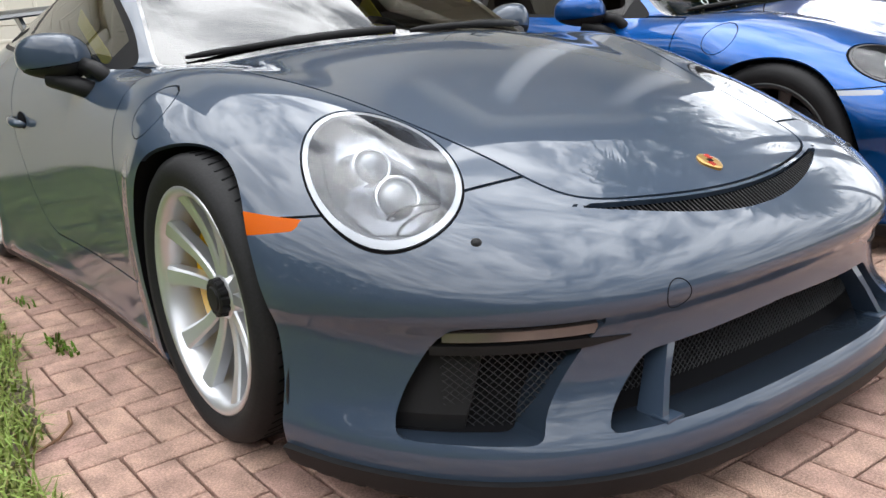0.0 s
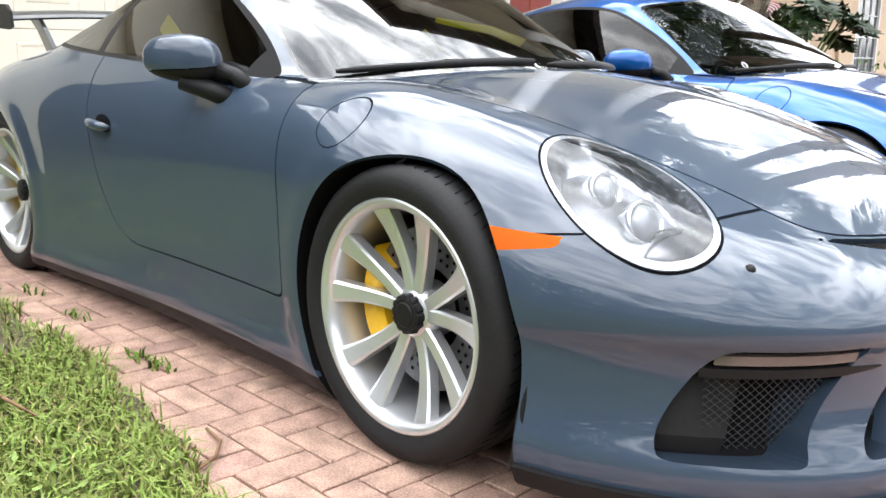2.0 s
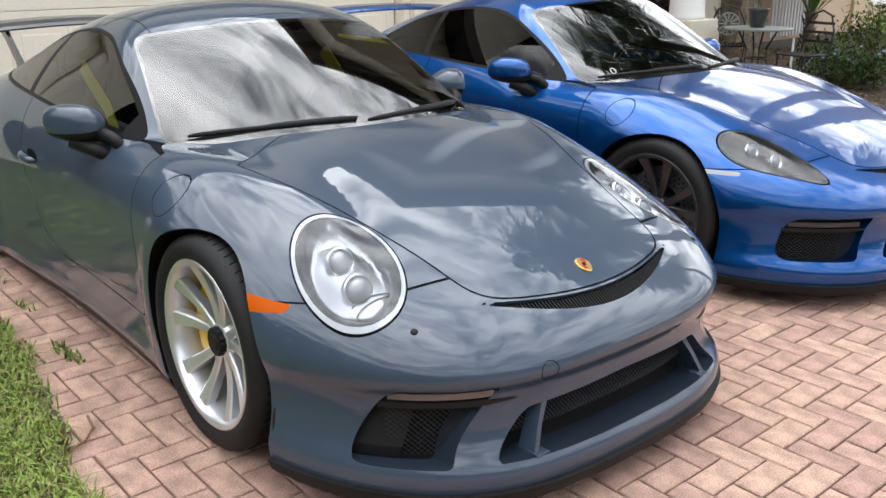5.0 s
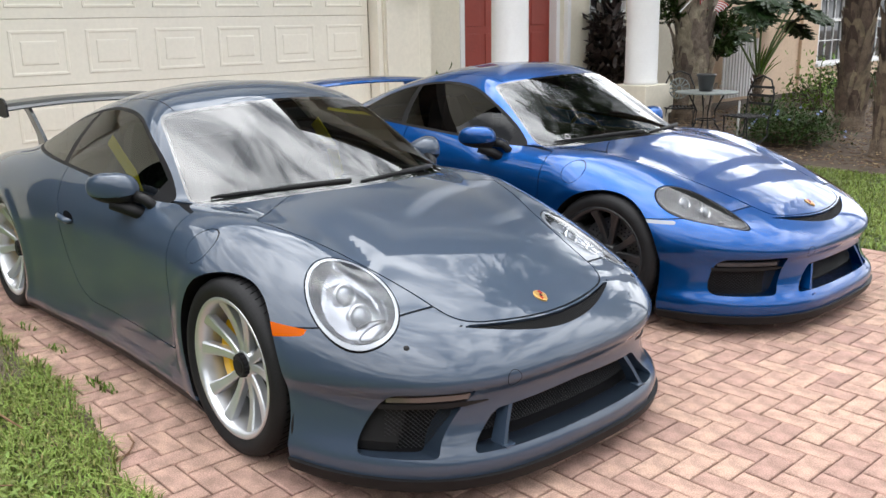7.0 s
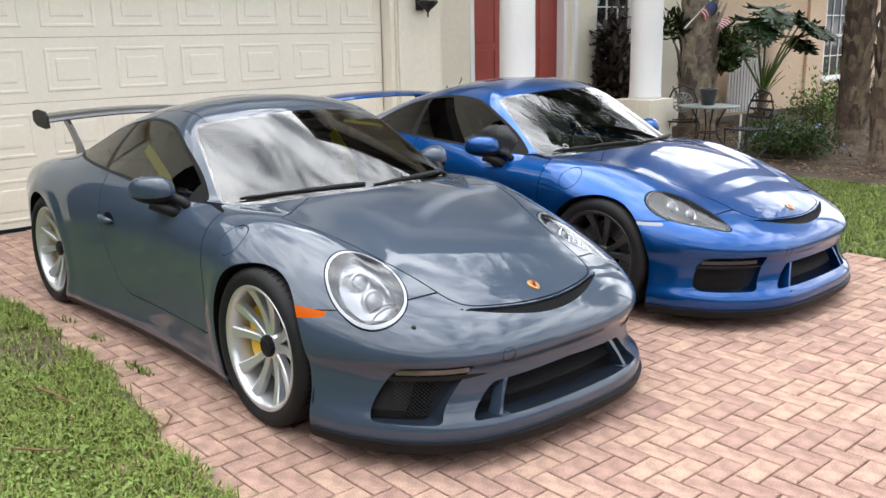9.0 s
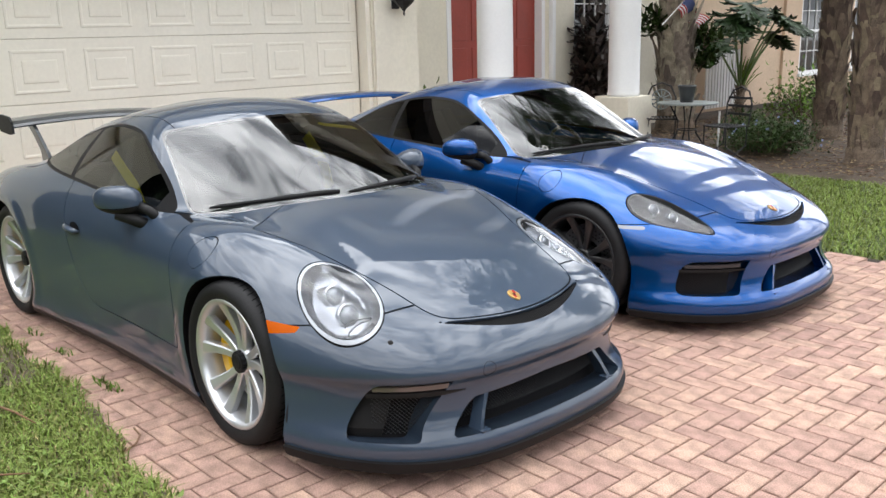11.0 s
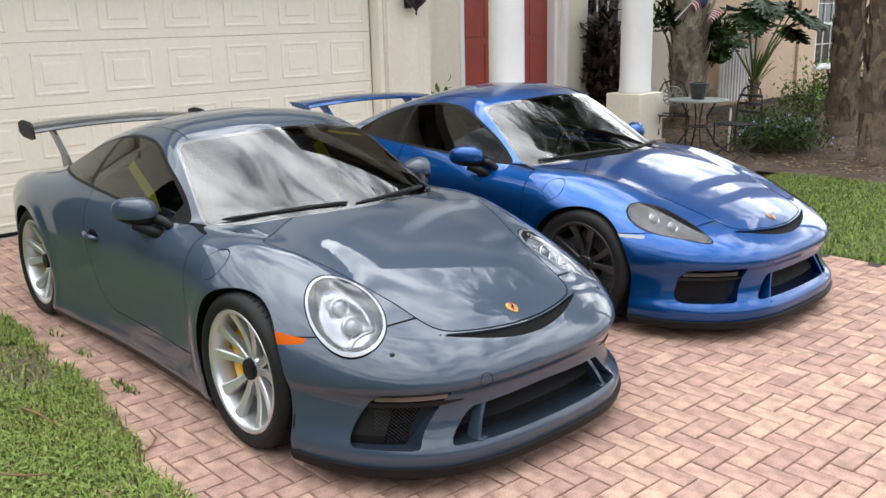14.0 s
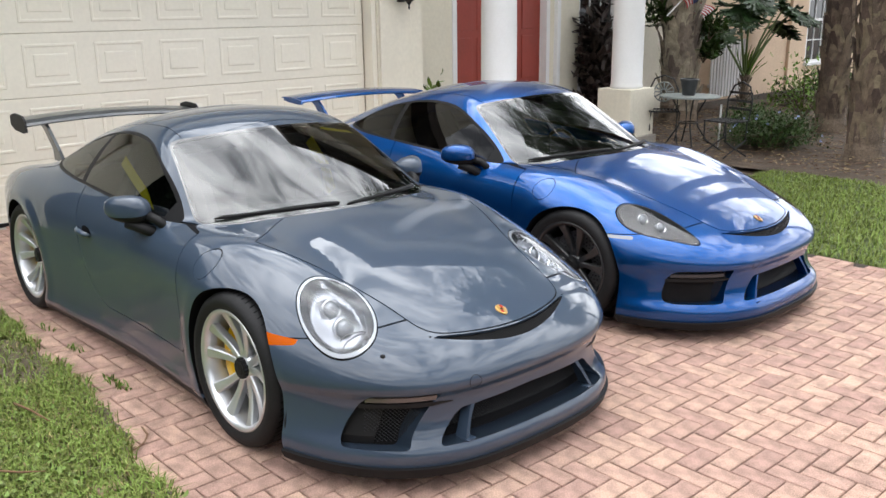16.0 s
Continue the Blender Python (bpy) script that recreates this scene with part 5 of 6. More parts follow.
    mm = Matrix.Translation((-1.0, 0.34, 0.74)) @ Matrix.Rotation(radians(65), 4, "Y")
    tube(bm, [mm @ Vector((0.18 * math.cos(a), 0.18 * math.sin(a), 0)) for a in np.linspace(0, 2 * math.pi, 33)], 0.014, 8, caps=False)
    for a in (0.0, math.pi, -math.pi / 2):
        tube(bm, [mm @ Vector((0.03 * math.cos(a + 1.57), 0.03 * math.sin(a + 1.57), -0.02)), mm @ Vector((0.175 * math.cos(a + 1.57), 0.175 * math.sin(a + 1.57), 0))], 0.013, 6)
    part("steering_wheel", bm, BLACK_PLASTIC, car, "black steering wheel", smooth=True)
    for y in (-0.36, 0.36):
        build_seat(car, -1.45, y, INTERIOR)
        if grey:
            bm = bmesh.new()
            sgn = 1 if y > 0 else -1
            path = [(-1.52, sgn * 0.585, 0.985), (-1.44, sgn * 0.58, 0.92), (-1.33, sgn * 0.57, 0.835), (-1.27, sgn * 0.56, 0.70)]
            sweep(bm, [(-1, -0.1), (1, -0.1), (1, 0.1), (-1, 0.1)], [(p, (0.034, 0, 0.024), (0, 0.02, 0)) for p in path])
            bmesh.ops.recalc_face_normals(bm, faces=bm.faces)
            part("seat_belt", bm, BELT, car, "bright yellow seat belt")
    bm = bmesh.new()
    box(bm, -0.01, 0.01, -0.11, 0.11, -0.028, 0.028, 0.009)
    bm.transform(Matrix.Translation((-0.86, 0, 1.105 * h)) @ Matrix.Rotation(radians(-15), 4, "Y"))
    part("cabin_mirror", bm, BLACK_PLASTIC, car, "black inside mirror")
    if not grey:
        bm = bmesh.new()
        tube(bm, [(-0.505 + 0.012 * math.sin(a) * -0.9, (-0.52 + 0.018 * math.cos(a)) * w, (0.862 + 0.012 * math.sin(a)) * h) for a in np.linspace(0, 2 * math.pi, 17)], 0.002, 5, caps=False)
        part("window_sticker", bm, WHITE, car, "small round white sticker")


WING_GREY = material("dark_satin_grey_paint", (0.026, 0.031, 0.037), rough=0.3, coat=0.5)
DRL_GREY = material("smoked_lamp_strip", (0.085, 0.07, 0.065), rough=0.12, coat=1.0)
fit_out(grey_car, GREY_PAINT, GREY_OPTIONS, True, grey_field())
fit_out(blue_car, BLUE_PAINT, BLUE_OPTIONS, False, grey_field(1.045, 1.02))


# ---- garden ----
BARK = material("palm_bark", (0.165, 0.124, 0.09), rough=0.95, vary=0.55, scale=6, bump=0.9, bump_scale=40)
BOOT_BROWN = material("brown_palm_boot", (0.17, 0.125, 0.09), rough=0.92, vary=0.5, scale=9, bump=0.6, bump_scale=60, island=0.55)
BOOT = material("palm_boot", (0.33, 0.275, 0.215), rough=0.9, vary=0.5, scale=9, bump=0.6, bump_scale=60, island=0.6)
LEAF = material("dark_green_leaf", (0.034, 0.062, 0.012), rough=0.6, vary=0.3, scale=5, island=0.45, spec=0.2)
LEAF_DEEP = material("deep_green_leaf", (0.022, 0.048, 0.014), rough=0.45, vary=0.3, scale=5, island=0.3, spec=0.3)
LEAF_LIGHT = material("bright_green_leaf", (0.10, 0.165, 0.02), rough=0.6, island=0.45, spec=0.2)
LEAF_RED = material("bronze_red_leaf", (0.035, 0.022, 0.018), rough=0.45, island=0.5)
FROND = material("palm_frond", (0.045, 0.08, 0.015), rough=0.55, island=0.4, spec=0.25)
STALK = material("green_stalk", (0.10, 0.15, 0.04), rough=0.55, vary=0.3, scale=10)
POT = material("dark_glazed_pot", (0.025, 0.027, 0.03), rough=0.3, coat=0.4)
TABLE_TOP = material("grey_mesh_table_top", (0.28, 0.31, 0.30), rough=0.55, metal=0.3, vary=0.2, scale=20)
FLAG_RED = material("flag_red", (0.45, 0.05, 0.05), rough=0.8)
FLAG_WHITE = material("flag_white", (0.72, 0.70, 0.70), rough=0.8)
FLAG_BLUE = material("flag_blue", (0.05, 0.07, 0.18), rough=0.8)


def mesh_part(name, verts, faces, mat, parent=None, label=""):
    me = bpy.data.meshes.new(name)
    me.from_pydata([tuple(v) for v in verts], [], faces)
    me.materials.append(mat)
    ob = new(name, me)
    if parent:
        ob.parent = parent
    if label:
        tagged(ob, label)
    return ob


rng = np.random.default_rng(7)


def grass(name, mat, label, x0, x1, y0, y1, count, height, width, keep=None, near=None):
    """Blades of grass: each a bent strip of two faces."""
    x, y = rng.uniform(x0, x1, count), rng.uniform(y0, y1, count)
    if near:
        x = x0 + (x1 - x0) * rng.beta(*near, count)
    if keep is not None:
        ok = keep(x, y)
        x, y = x[ok], y[ok]
    n = len(x)
    hgt = height * rng.uniform(0.45, 1.25, n)
    az, lean = rng.uniform(0, 2 * np.pi, n), rng.uniform(0.2, 1.5, n)
    wid = width * rng.uniform(0.6, 1.3, n)
    px, py = -np.sin(az) * wid, np.cos(az) * wid
    z0 = np.where(y < -0.9, np.interp(y, [-1.47, -1.30], [-0.035, -0.002]), -0.035)
    mx, my = x + np.cos(az) * lean * hgt * 0.35, y + np.sin(az) * lean * hgt * 0.35
    tx, ty = x + np.cos(az) * lean * hgt, y + np.sin(az) * lean * hgt
    v = np.stack([np.stack([x - px, y - py, z0], 1), np.stack([x + px, y + py, z0], 1), np.stack([mx + px * 0.8, my + py * 0.8, z0 + hgt * 0.6], 1), np.stack([mx - px * 0.8, my - py * 0.8, z0 + hgt * 0.6], 1), np.stack([tx, ty, z0 + hgt * (1.0 - 0.38 * lean)], 1)], 1).reshape(-1, 3)
    i = np.arange(n) * 5
    faces = [(a, a + 1, a + 2, a + 3) for a in i] + [(a + 3, a + 2, a + 4) for a in i]
    ob = mesh_part(name, v, faces, mat)
    return tagged(ob, label, "grass", kind="stuff")


def left_edge(x):
    return -1.07 + 0.028 * np.sin(x * 2.3) + 0.024 * np.sin(x * 5.1 + 1) + 0.014 * np.sin(x * 17.0) - 0.18 * (1 - np.exp(-np.maximum(x + 0.4, 0) * 6))


def bare(x, y):
    a = ((x + 0.55) / 0.20) ** 2 + ((y + 1.11) / 0.065) ** 2
    b = ((x + 1.6) / 0.40) ** 2 + ((y + 1.25) / 0.16) ** 2
    return np.minimum(a, b)


# soil that has crept over the driveway's edge
bm = bmesh.new()
bmesh.ops.create_grid(bm, x_segments=230, y_segments=26, size=1.0, matrix=Matrix.Translation((0.1, -1.205, 0)) @ Matrix.Diagonal((4.75, 0.265, 1, 1)))
for v in bm.verts:
    over = float(left_edge(v.co.x)) + 0.03 * noise.noise(v.co * 14) - v.co.y
    rise = min(1.0, max(0.0, over / 0.04 + 0.6)) * min(1.0, max(0.0, (v.co.y + 1.47) / 0.17))
    v.co.z = -0.033 + 0.039 * rise + 0.006 * noise.noise(v.co * 22)
setting("verge", bm, VERGE, "soil and thatch creeping over the driveway edge", "verge", smooth=True)


def keep_left(x, y):
    return (y < left_edge(x) + 0.012 - rng.exponential(0.03, len(x))) & ((bare(x, y) > 1) | (rng.random(len(x)) < 0.18))


grass("grass", GRASS, "bright green unmown lawn grass beside the driveway", -3.2, 1.6, -3.0, -0.97, 80000, 0.062, 0.0032, keep_left)
grass("grass", DRY_GRASS, "dry straw blades among the lawn grass", -3.2, 1.6, -3.0, -0.97, 14000, 0.045, 0.0028, keep_left)
grass("grass", GRASS, "lawn grass further along the garage side", -4.7, -3.2, -3.0, -1.0, 9000, 0.07, 0.004, keep_left)
grass("grass", GRASS, "lawn grass around the standing place", 1.6, 5.0, -4.0, -1.2, 9000, 0.07, 0.005)
grass("grass", GRASS, "short green lawn grass beyond the driveway", -1.8, 6.0, 3.9, 7.15, 52000, 0.06, 0.0048)
# tufts in the joints
for cx, cy, r, cnt in ((-0.98, -0.96, 0.06, 26), (-0.9, -0.945, 0.04, 16), (-1.55, -0.93, 0.05, 16), (-2.0, -0.93, 0.06, 16)):
    x0, x1 = cx - r * 1.6, cx + r * 1.6
    ob = grass("weed", LEAF_LIGHT, "small green weeds in a paver joint", x0, x1, cy - 0.02, cy + 0.02, cnt, 0.045, 0.004)

# leaf litter on the mulch
lx, ly = rng.uniform(-5.8, 2.0, 8000), rng.uniform(7.2, 15.0, 8000)
v, f = [], []
for k in range(8000):
    a, s = rng.uniform(0, 6.28), rng.uniform(0.012, 0.05)
    c, d = math.cos(a) * s, math.sin(a) * s
    z = 0.02 + 0.05 * noise.noise(Vector((lx[k], ly[k], 0)) * 0.9) + rng.uniform(-0.02, 0.02)
    b = len(v)
    v += [(lx[k] - c, ly[k] - d, z), (lx[k] - d * 0.4, ly[k] + c * 0.4, z + 0.012), (lx[k] + c, ly[k] + d, z + 0.004), (lx[k] + d * 0.4, ly[k] - c * 0.4, z + 0.01)]
    f.append((b, b + 1, b + 2, b + 3))
litter = mesh_part("leaf_litter", v, f, material("dry_leaf", (0.20, 0.13, 0.08), rough=0.85, island=0.6))
tagged(litter, "dry brown leaves and bark chips on the bed", "leaf litter", kind="stuff")


def leaf_card(v, f, o, way, side, length, width, fold=0.25):
    """A pointed leaf folded along its midrib."""
    up = way.cross(side).normalized()
    b = len(v)
    pts = [o, o + way * length * 0.35 + side * width + up * width * fold, o + way * length * 0.75 + side * width * 0.7 + up * width * fold - up * length * 0.05, o + way * length - up * length * 0.15, o + way * length * 0.75 - side * width * 0.7 + up * width * fold - up * length * 0.05, o + way * length * 0.35 - side * width + up * width * fold, o + way * length * 0.5]
    v += [tuple(p) for p in pts]
    f += [(b, b + 1, b + 6), (b + 1, b + 2, b + 6), (b + 2, b + 3, b + 6), (b + 3, b + 4, b + 6), (b + 4, b + 5, b + 6), (b + 5, b, b + 6)]


def twig(points, radius, label):
    bm = bmesh.new()
    tube(bm, points, [radius] * (len(points) - 1) + [radius * 0.5], 6)
    return tagged(part("twig", bm, TWIG, smooth=True), label, "twig")


WEED = material("weed_leaf", (0.14, 0.19, 0.045), rough=0.55, island=0.5, spec=0.3)
TWIG = material("dry_brown_twig", (0.20, 0.11, 0.06), rough=0.85, vary=0.3, scale=30)
twig([(-0.42, -1.07, 0.008), (-0.33, -1.085, 0.012), (-0.27, -1.13, 0.01), (-0.235, -1.20, 0.006)], 0.004, "thin curved brown twig lying on the pavers")
twig([(-1.0, -1.41, 0.03), (-0.85, -1.385, 0.04), (-0.70, -1.355, 0.03)], 0.005, "dry straw stalk lying on the lawn")
twig([(-0.43, -1.68, 0.03), (-0.32, -1.60, 0.035), (-0.27, -1.52, 0.03)], 0.004, "dry straw stalk lying on the lawn")


def rand_dir(zmin=-1.0):
    while True:
        d = Vector(rng.normal(size=3)).normalized()
        if d.z > zmin:
            return d


# clover and broad-leaved weeds among the grass
wx, wy = rng.uniform(-3.2, 1.2, 9000), rng.uniform(-2.4, -0.97, 9000)
ok = (wy < left_edge(wx) + 0.01) & ((bare(wx, wy) > 0.8) | (rng.random(9000) < 0.25)) & (rng.random(9000) < 0.35 + 0.65 * (np.sin(wx * 4.3 + 2) * np.sin(wy * 7.1) > -0.1))
v, f = [], []
for x, y in zip(wx[ok], wy[ok]):
    d = rand_dir(0.0)
    d = Vector((d.x, d.y, d.z * 0.5)).normalized()
    leaf_card(v, f, Vector((x, y, rng.uniform(-0.02, 0.025))), d, d.cross(Vector((0, 0, 1))).normalized(), rng.uniform(0.014, 0.034), rng.uniform(0.006, 0.011))
tagged(mesh_part("lawn_weeds", v, f, WEED), "broad-leaved green weeds among the lawn grass", "weeds", kind="stuff")


def shrub(name, at, size, count, leaf, mat, label, stems=8, category="shrub"):
    """A shrub of thin branches with many small leaves, with gaps and an uneven outline."""
    ob = thing(name, pose(*at), label, category)
    bm = bmesh.new()
    tips = []
    for k in range(stems):
        d = rand_dir(0.25)
        e = Vector((d.x * size[0], d.y * size[1], abs(d.z) * size[2] * rng.uniform(0.7, 1.1)))
        mid = e * 0.5 + Vector((0, 0, size[2] * 0.12))
        tube(bm, [(0, 0, -0.05), mid, e], [0.012, 0.008, 0.003], 5)
        tips += [mid * 0.8, mid * 1.2, e * 0.8, e]
    part("branch", bm, BARK, ob)
    v, f = [], []
    for k in range(count):
        c = Vector(tips[rng.integers(len(tips))]) + Vector(rng.normal(size=3) * np.array(size) * 0.17)
        if c.z < 0.02:
            c.z = 0.02 + 0.1 * rng.random()
        d = rand_dir(-0.4)
        side = d.cross(Vector((0, 0, 1)) if abs(d.z) < 0.9 else Vector((1, 0, 0))).normalized()
        leaf_card(v, f, c, d, side, leaf * rng.uniform(0.6, 1.3), leaf * 0.28)
    mesh_part("foliage", v, f, mat, ob)
    return ob


def palm(at, height, r0, r1, label, boots, crown_mat, fronds=34, flen=3.0, lean=(0.0, 0.0), wild=1.0):
    """A palm: ringed or booted trunk and a crown of pinnate fronds."""
    ob = thing("palm_tree", pose(*at), label, "palm tree", "palm trees")
    bm = bmesh.new()
    n = int(height / 0.07)
    around = 22
    rows = []
    for k in range(n + 1):
        f_ = k / n
        z = -0.1 + (height + 0.1) * f_
        r = (r0 * (1 + 0.38 * math.exp(-f_ * 16)) * (1 - f_) + r1 * f_) * (1.018 if k % 2 else 0.985)
        cx = lean[0] * f_ + 0.03 * noise.noise(Vector((k * 0.08, 3, at[0])))
        cy = lean[1] * f_ + 0.03 * noise.noise(Vector((k * 0.08, 7, at[1])))
        ring = []
        for q in range(around):
            a = 2 * math.pi * q / around
            w = r * (1 + 0.10 * noise.noise(Vector((2.2 * math.cos(a), 2.2 * math.sin(a), z * 3 + at[1]))) + 0.05 * noise.noise(Vector((7 * math.cos(a), 7 * math.sin(a), z * 14))))
            ring.append(bm.verts.new((cx + w * math.cos(a), cy + w * math.sin(a), z + 0.014 * noise.noise(Vector((3 * math.cos(a), 3 * math.sin(a), k * 1.7))))))
        if rows:
            for q in range(around):
                bm.faces.new((rows[-1][q], rows[-1][(q + 1) % around], ring[(q + 1) % around], ring[q]))
        rows.append(ring)
    bm.faces.new(rows[-1])
    part("trunk", bm, BARK, ob, smooth=False)
    # remnants of old leaf bases
    bm = bmesh.new()
    for k in range(boots):
        z = rng.uniform(0.1, min(height - 0.2, 3.4))
        a = rng.uniform(0, 6.28)
        r = np.interp(z, [0, height], [r0, r1]) * 1.04
        d = Vector((math.cos(a), math.sin(a), 0))
        t = Vector((-d.y, d.x, 0))
        w_, l_ = rng.uniform(0.025, 0.075) * wild, rng.uniform(0.10, 0.26) * wild
        o = d * r + Vector((lean[0] * z / height, lean[1] * z / height, z))
        twist = rng.uniform(-0.07, 0.07)
        flare = rng.uniform(0.02, 0.16) * wild
        sweep(bm, [(-1, 0), (0, 0.35), (1, 0), (0, -0.25)], [(o - Vector((0, 0, 0.02)), t * w_, d * 0.016), (o + d * l_ * flare * 0.4 + t * twist * 0.4 + Vector((0, 0, l_ * 0.55)), t * w_ * 0.8, d * 0.012), (o + d * l_ * flare + t * twist + Vector((0, 0, l_)), t * w_ * 0.3, d * 0.006)])
    if boots:
        bmesh.ops.recalc_face_normals(bm, faces=bm.faces)
        tagged(part("leaf_base", bm, BOOT if wild > 2 else BOOT_BROWN, ob, "ragged old leaf bases"), kind="stuff")
    v, f = [], []
    top = Vector((lean[0], lean[1], height))
    bm = bmesh.new()
    for k in range(fronds):
        a = 2.4 * k + rng.uniform(-0.2, 0.2)
        rise = rng.uniform(-0.25, 1.1)
        d = Vector((math.cos(a), math.sin(a), 0))
        spine = []
        for j in range(13):
            t = j / 12
            spine.append(top + d * flen * (t * math.cos(rise * 0.8) + 0.0) + Vector((0, 0, flen * (math.sin(rise) * t - 0.75 * t * t))))
        tube(bm, spine[::2], [0.02, 0.016, 0.013, 0.010, 0.007, 0.005, 0.003], 5)
        for j in range(1, 34):
            t = j / 34
            i = min(11, int(t * 12))
            o = spine[i].lerp(spine[i + 1], t * 12 - i)
            fw = (spine[i + 1] - spine[i]).normalized()
            sd = fw.cross(Vector((0, 0, 1))).normalized()
            for sgn in (-1, 1):
                way = (fw * 0.55 + sd * sgn * 0.8 + Vector((0, 0, -0.25 + rng.uniform(-0.15, 0.15)))).normalized()
                ln = 0.55 * math.sin(math.pi * min(0.97, 0.12 + 0.85 * t)) * flen / 2.1 * rng.uniform(0.85, 1.1)
                up = way.cross(sd).normalized() * 0.016
                b = len(v)
                v += [tuple(o - up), tuple(o + up), tuple(o + way * ln * 0.6 + up * 0.8 - Vector((0, 0, ln * 0.08))), tuple(o + way * ln - Vector((0, 0, ln * 0.3)))]
                f.append((b, b + 1, b + 2, b + 3))
    crown = part("crown_stalks", bm, STALK, ob)
    mesh_part("crown", v, f, crown_mat, ob)
    return ob


palm((-2.95, 11.15, 0), 8.2, 0.175, 0.16, "palm with a thick brown ringed trunk in the bed", 420, FROND, fronds=46, wild=1.6)
palm((-1.45, 8.75, 0), 8.8, 0.17, 0.155, "palm with a rough brown trunk at the lawn's edge", 420, FROND, fronds=46, wild=1.6)
palm((-5.35, 10.7, 0), 7.6, 0.25, 0.21, "old palm with a ragged pale trunk of torn leaf bases", 380, FROND, lean=(-0.1, -0.25), wild=2.2)
# out of view, added so its crown darkens the hoods' reflections
palm((0.9, 10.2, 0), 6.6, 0.17, 0.15, "palm with a brown trunk at the far end of the bed", 60, FROND, fronds=44, wild=1.2)
palm((-6.9, -3.6, 0), 4.6, 0.16, 0.14, "palm with a brown trunk beside the garage", 60, FROND, flen=2.2, wild=1.2)
# ferns and orchids growing on the old trunk
for z, a, cnt in ((1.55, 3.6, 160), (1.0, 1.0, 220), (1.35, 0.6, 160)):
    shrub("trunk_fern", (-5.35 + 0.42 * math.cos(a), 10.65 + 0.42 * math.sin(a), z), (0.32, 0.32, 0.38), cnt, 0.16, LEAF, "leafy fern growing on the palm trunk", 7, "fern")

# tall philodendron with split leaves
phil = thing("philodendron", pose(-5.6, 13.3, 0), "tall split-leaf philodendron on a bare stem", "plant")
bm = bmesh.new()
tube(bm, [(0, 0, -0.1), (0.02, 0.0, 0.3), (0.0, 0.03, 0.62)], [0.10, 0.08, 0.09], 12)
for k in range(30):
    a, z = rng.uniform(0, 6.28), rng.uniform(0.05, 0.6)
    tube(bm, [(0.08 * math.cos(a), 0.08 * math.sin(a), z), (0.14 * math.cos(a), 0.14 * math.sin(a), z + 0.09)], [0.022, 0.008], 5)
part("stem", bm, BARK, phil)
for k, (dy, dz, dx) in enumerate(((-0.75, 1.1, 0.2), (-0.5, 1.3, 0.3), (-0.15, 1.1, -0.2), (0.7, 1.1, 0.35), (1.0, 1.2, 0.1), (1.35, 1.05, 0.2), (1.5, 0.8, -0.2), (-1.35, 0.75, 0.1))):
    bm = bmesh.new()
    tip = Vector((dx, dy, 0.82 + dz))
    tube(bm, [(0, 0, 0.58), (dx * 0.35, dy * 0.42, 0.6 + dz * 0.55), tip], [0.028, 0.02, 0.014], 7)
    stalk = part("leaf_stalk", bm, STALK, phil, smooth=True)
    v, f = [], []
    out = Vector((dx * 0.4 + 0.55, dy * 0.5, -0.8)).normalized()
    sd = out.cross(Vector((0, 0, 1))).normalized()
    for j in range(13):
        t = -1 + 2 * j / 12
        way = (out * (1 - abs(t)) ** 0.5 * 0.9 + sd * t * 1.1 - out * max(0, abs(t) - 0.7) * 1.2 + Vector((0, 0, 0.10 - 0.35 * abs(t)))).normalized()
        side = way.cross(Vector((0, 0, 1))).normalized()
        leaf_card(v, f, tip - way * 0.02, way, side, (0.66 - 0.16 * abs(t)) * rng.uniform(0.8, 1.1), 0.105, 0.5)
        for u in (0.55, 0.75, 0.92):
            for sg in (-1, 1):
                twig = (way * 0.75 + side * sg * 0.6 + Vector((0, 0, rng.uniform(-0.35, 0.1)))).normalized()
                leaf_card(v, f, tip + way * (0.55 - 0.16 * abs(t)) * u, twig, twig.cross(Vector((0, 0, 1))).normalized(), 0.17, 0.04, 0.5)
    mesh_part("leaf", v, f, LEAF_DEEP, stalk)
# spiky tuft at the fork
v, f = [], []
for k in range(24):
    d = Vector((rng.normal() * 0.3, rng.normal() * 0.3, 1)).normalized()
    leaf_card(v, f, Vector((0, 0.12, 0.5)), d, d.cross(Vector((1, 0, 0))).normalized(), rng.uniform(0.4, 0.75), 0.02)
mesh_part("sword_leaves", v, f, LEAF_LIGHT, phil)

flowering = shrub("bush", (-2.65, 8.75, 0), (0.62, 0.55, 0.45), 2400, 0.055, LEAF, "low bush of small dark green leaves", 26)
shrub("bush", (-3.3, 9.7, 0), (0.6, 0.7, 0.45), 1700, 0.06, LEAF, "low bush of small dark green leaves", 22)
shrub("bush", (-2.75, 9.35, 0), (0.4, 0.45, 0.4), 1100, 0.055, LEAF, "low bush of small dark green leaves", 18)
shrub("light_shrub", (-4.2, 12.9, 0), (0.6, 0.7, 1.0), 520, 0.09, LEAF_LIGHT, "airy shrub with bright green leaves by the wall", 16)
shrub("light_shrub", (-3.6, 12.3, 0), (0.4, 0.4, 0.7), 260, 0.08, LEAF_LIGHT, "airy shrub with bright green leaves by the wall", 10)
shrub("dark_shrub", (-5.75, 9.05, 0), (0.35, 0.40, 2.0), 900, 0.22, LEAF_RED, "tall bronze-leaved shrub before the entry window", 14)
shrub("porch_plant", (-4.75, 4.55, 0.3), (0.25, 0.25, 0.75), 260, 0.12, LEAF_LIGHT, "leafy green plant beside the garage corner", 8)
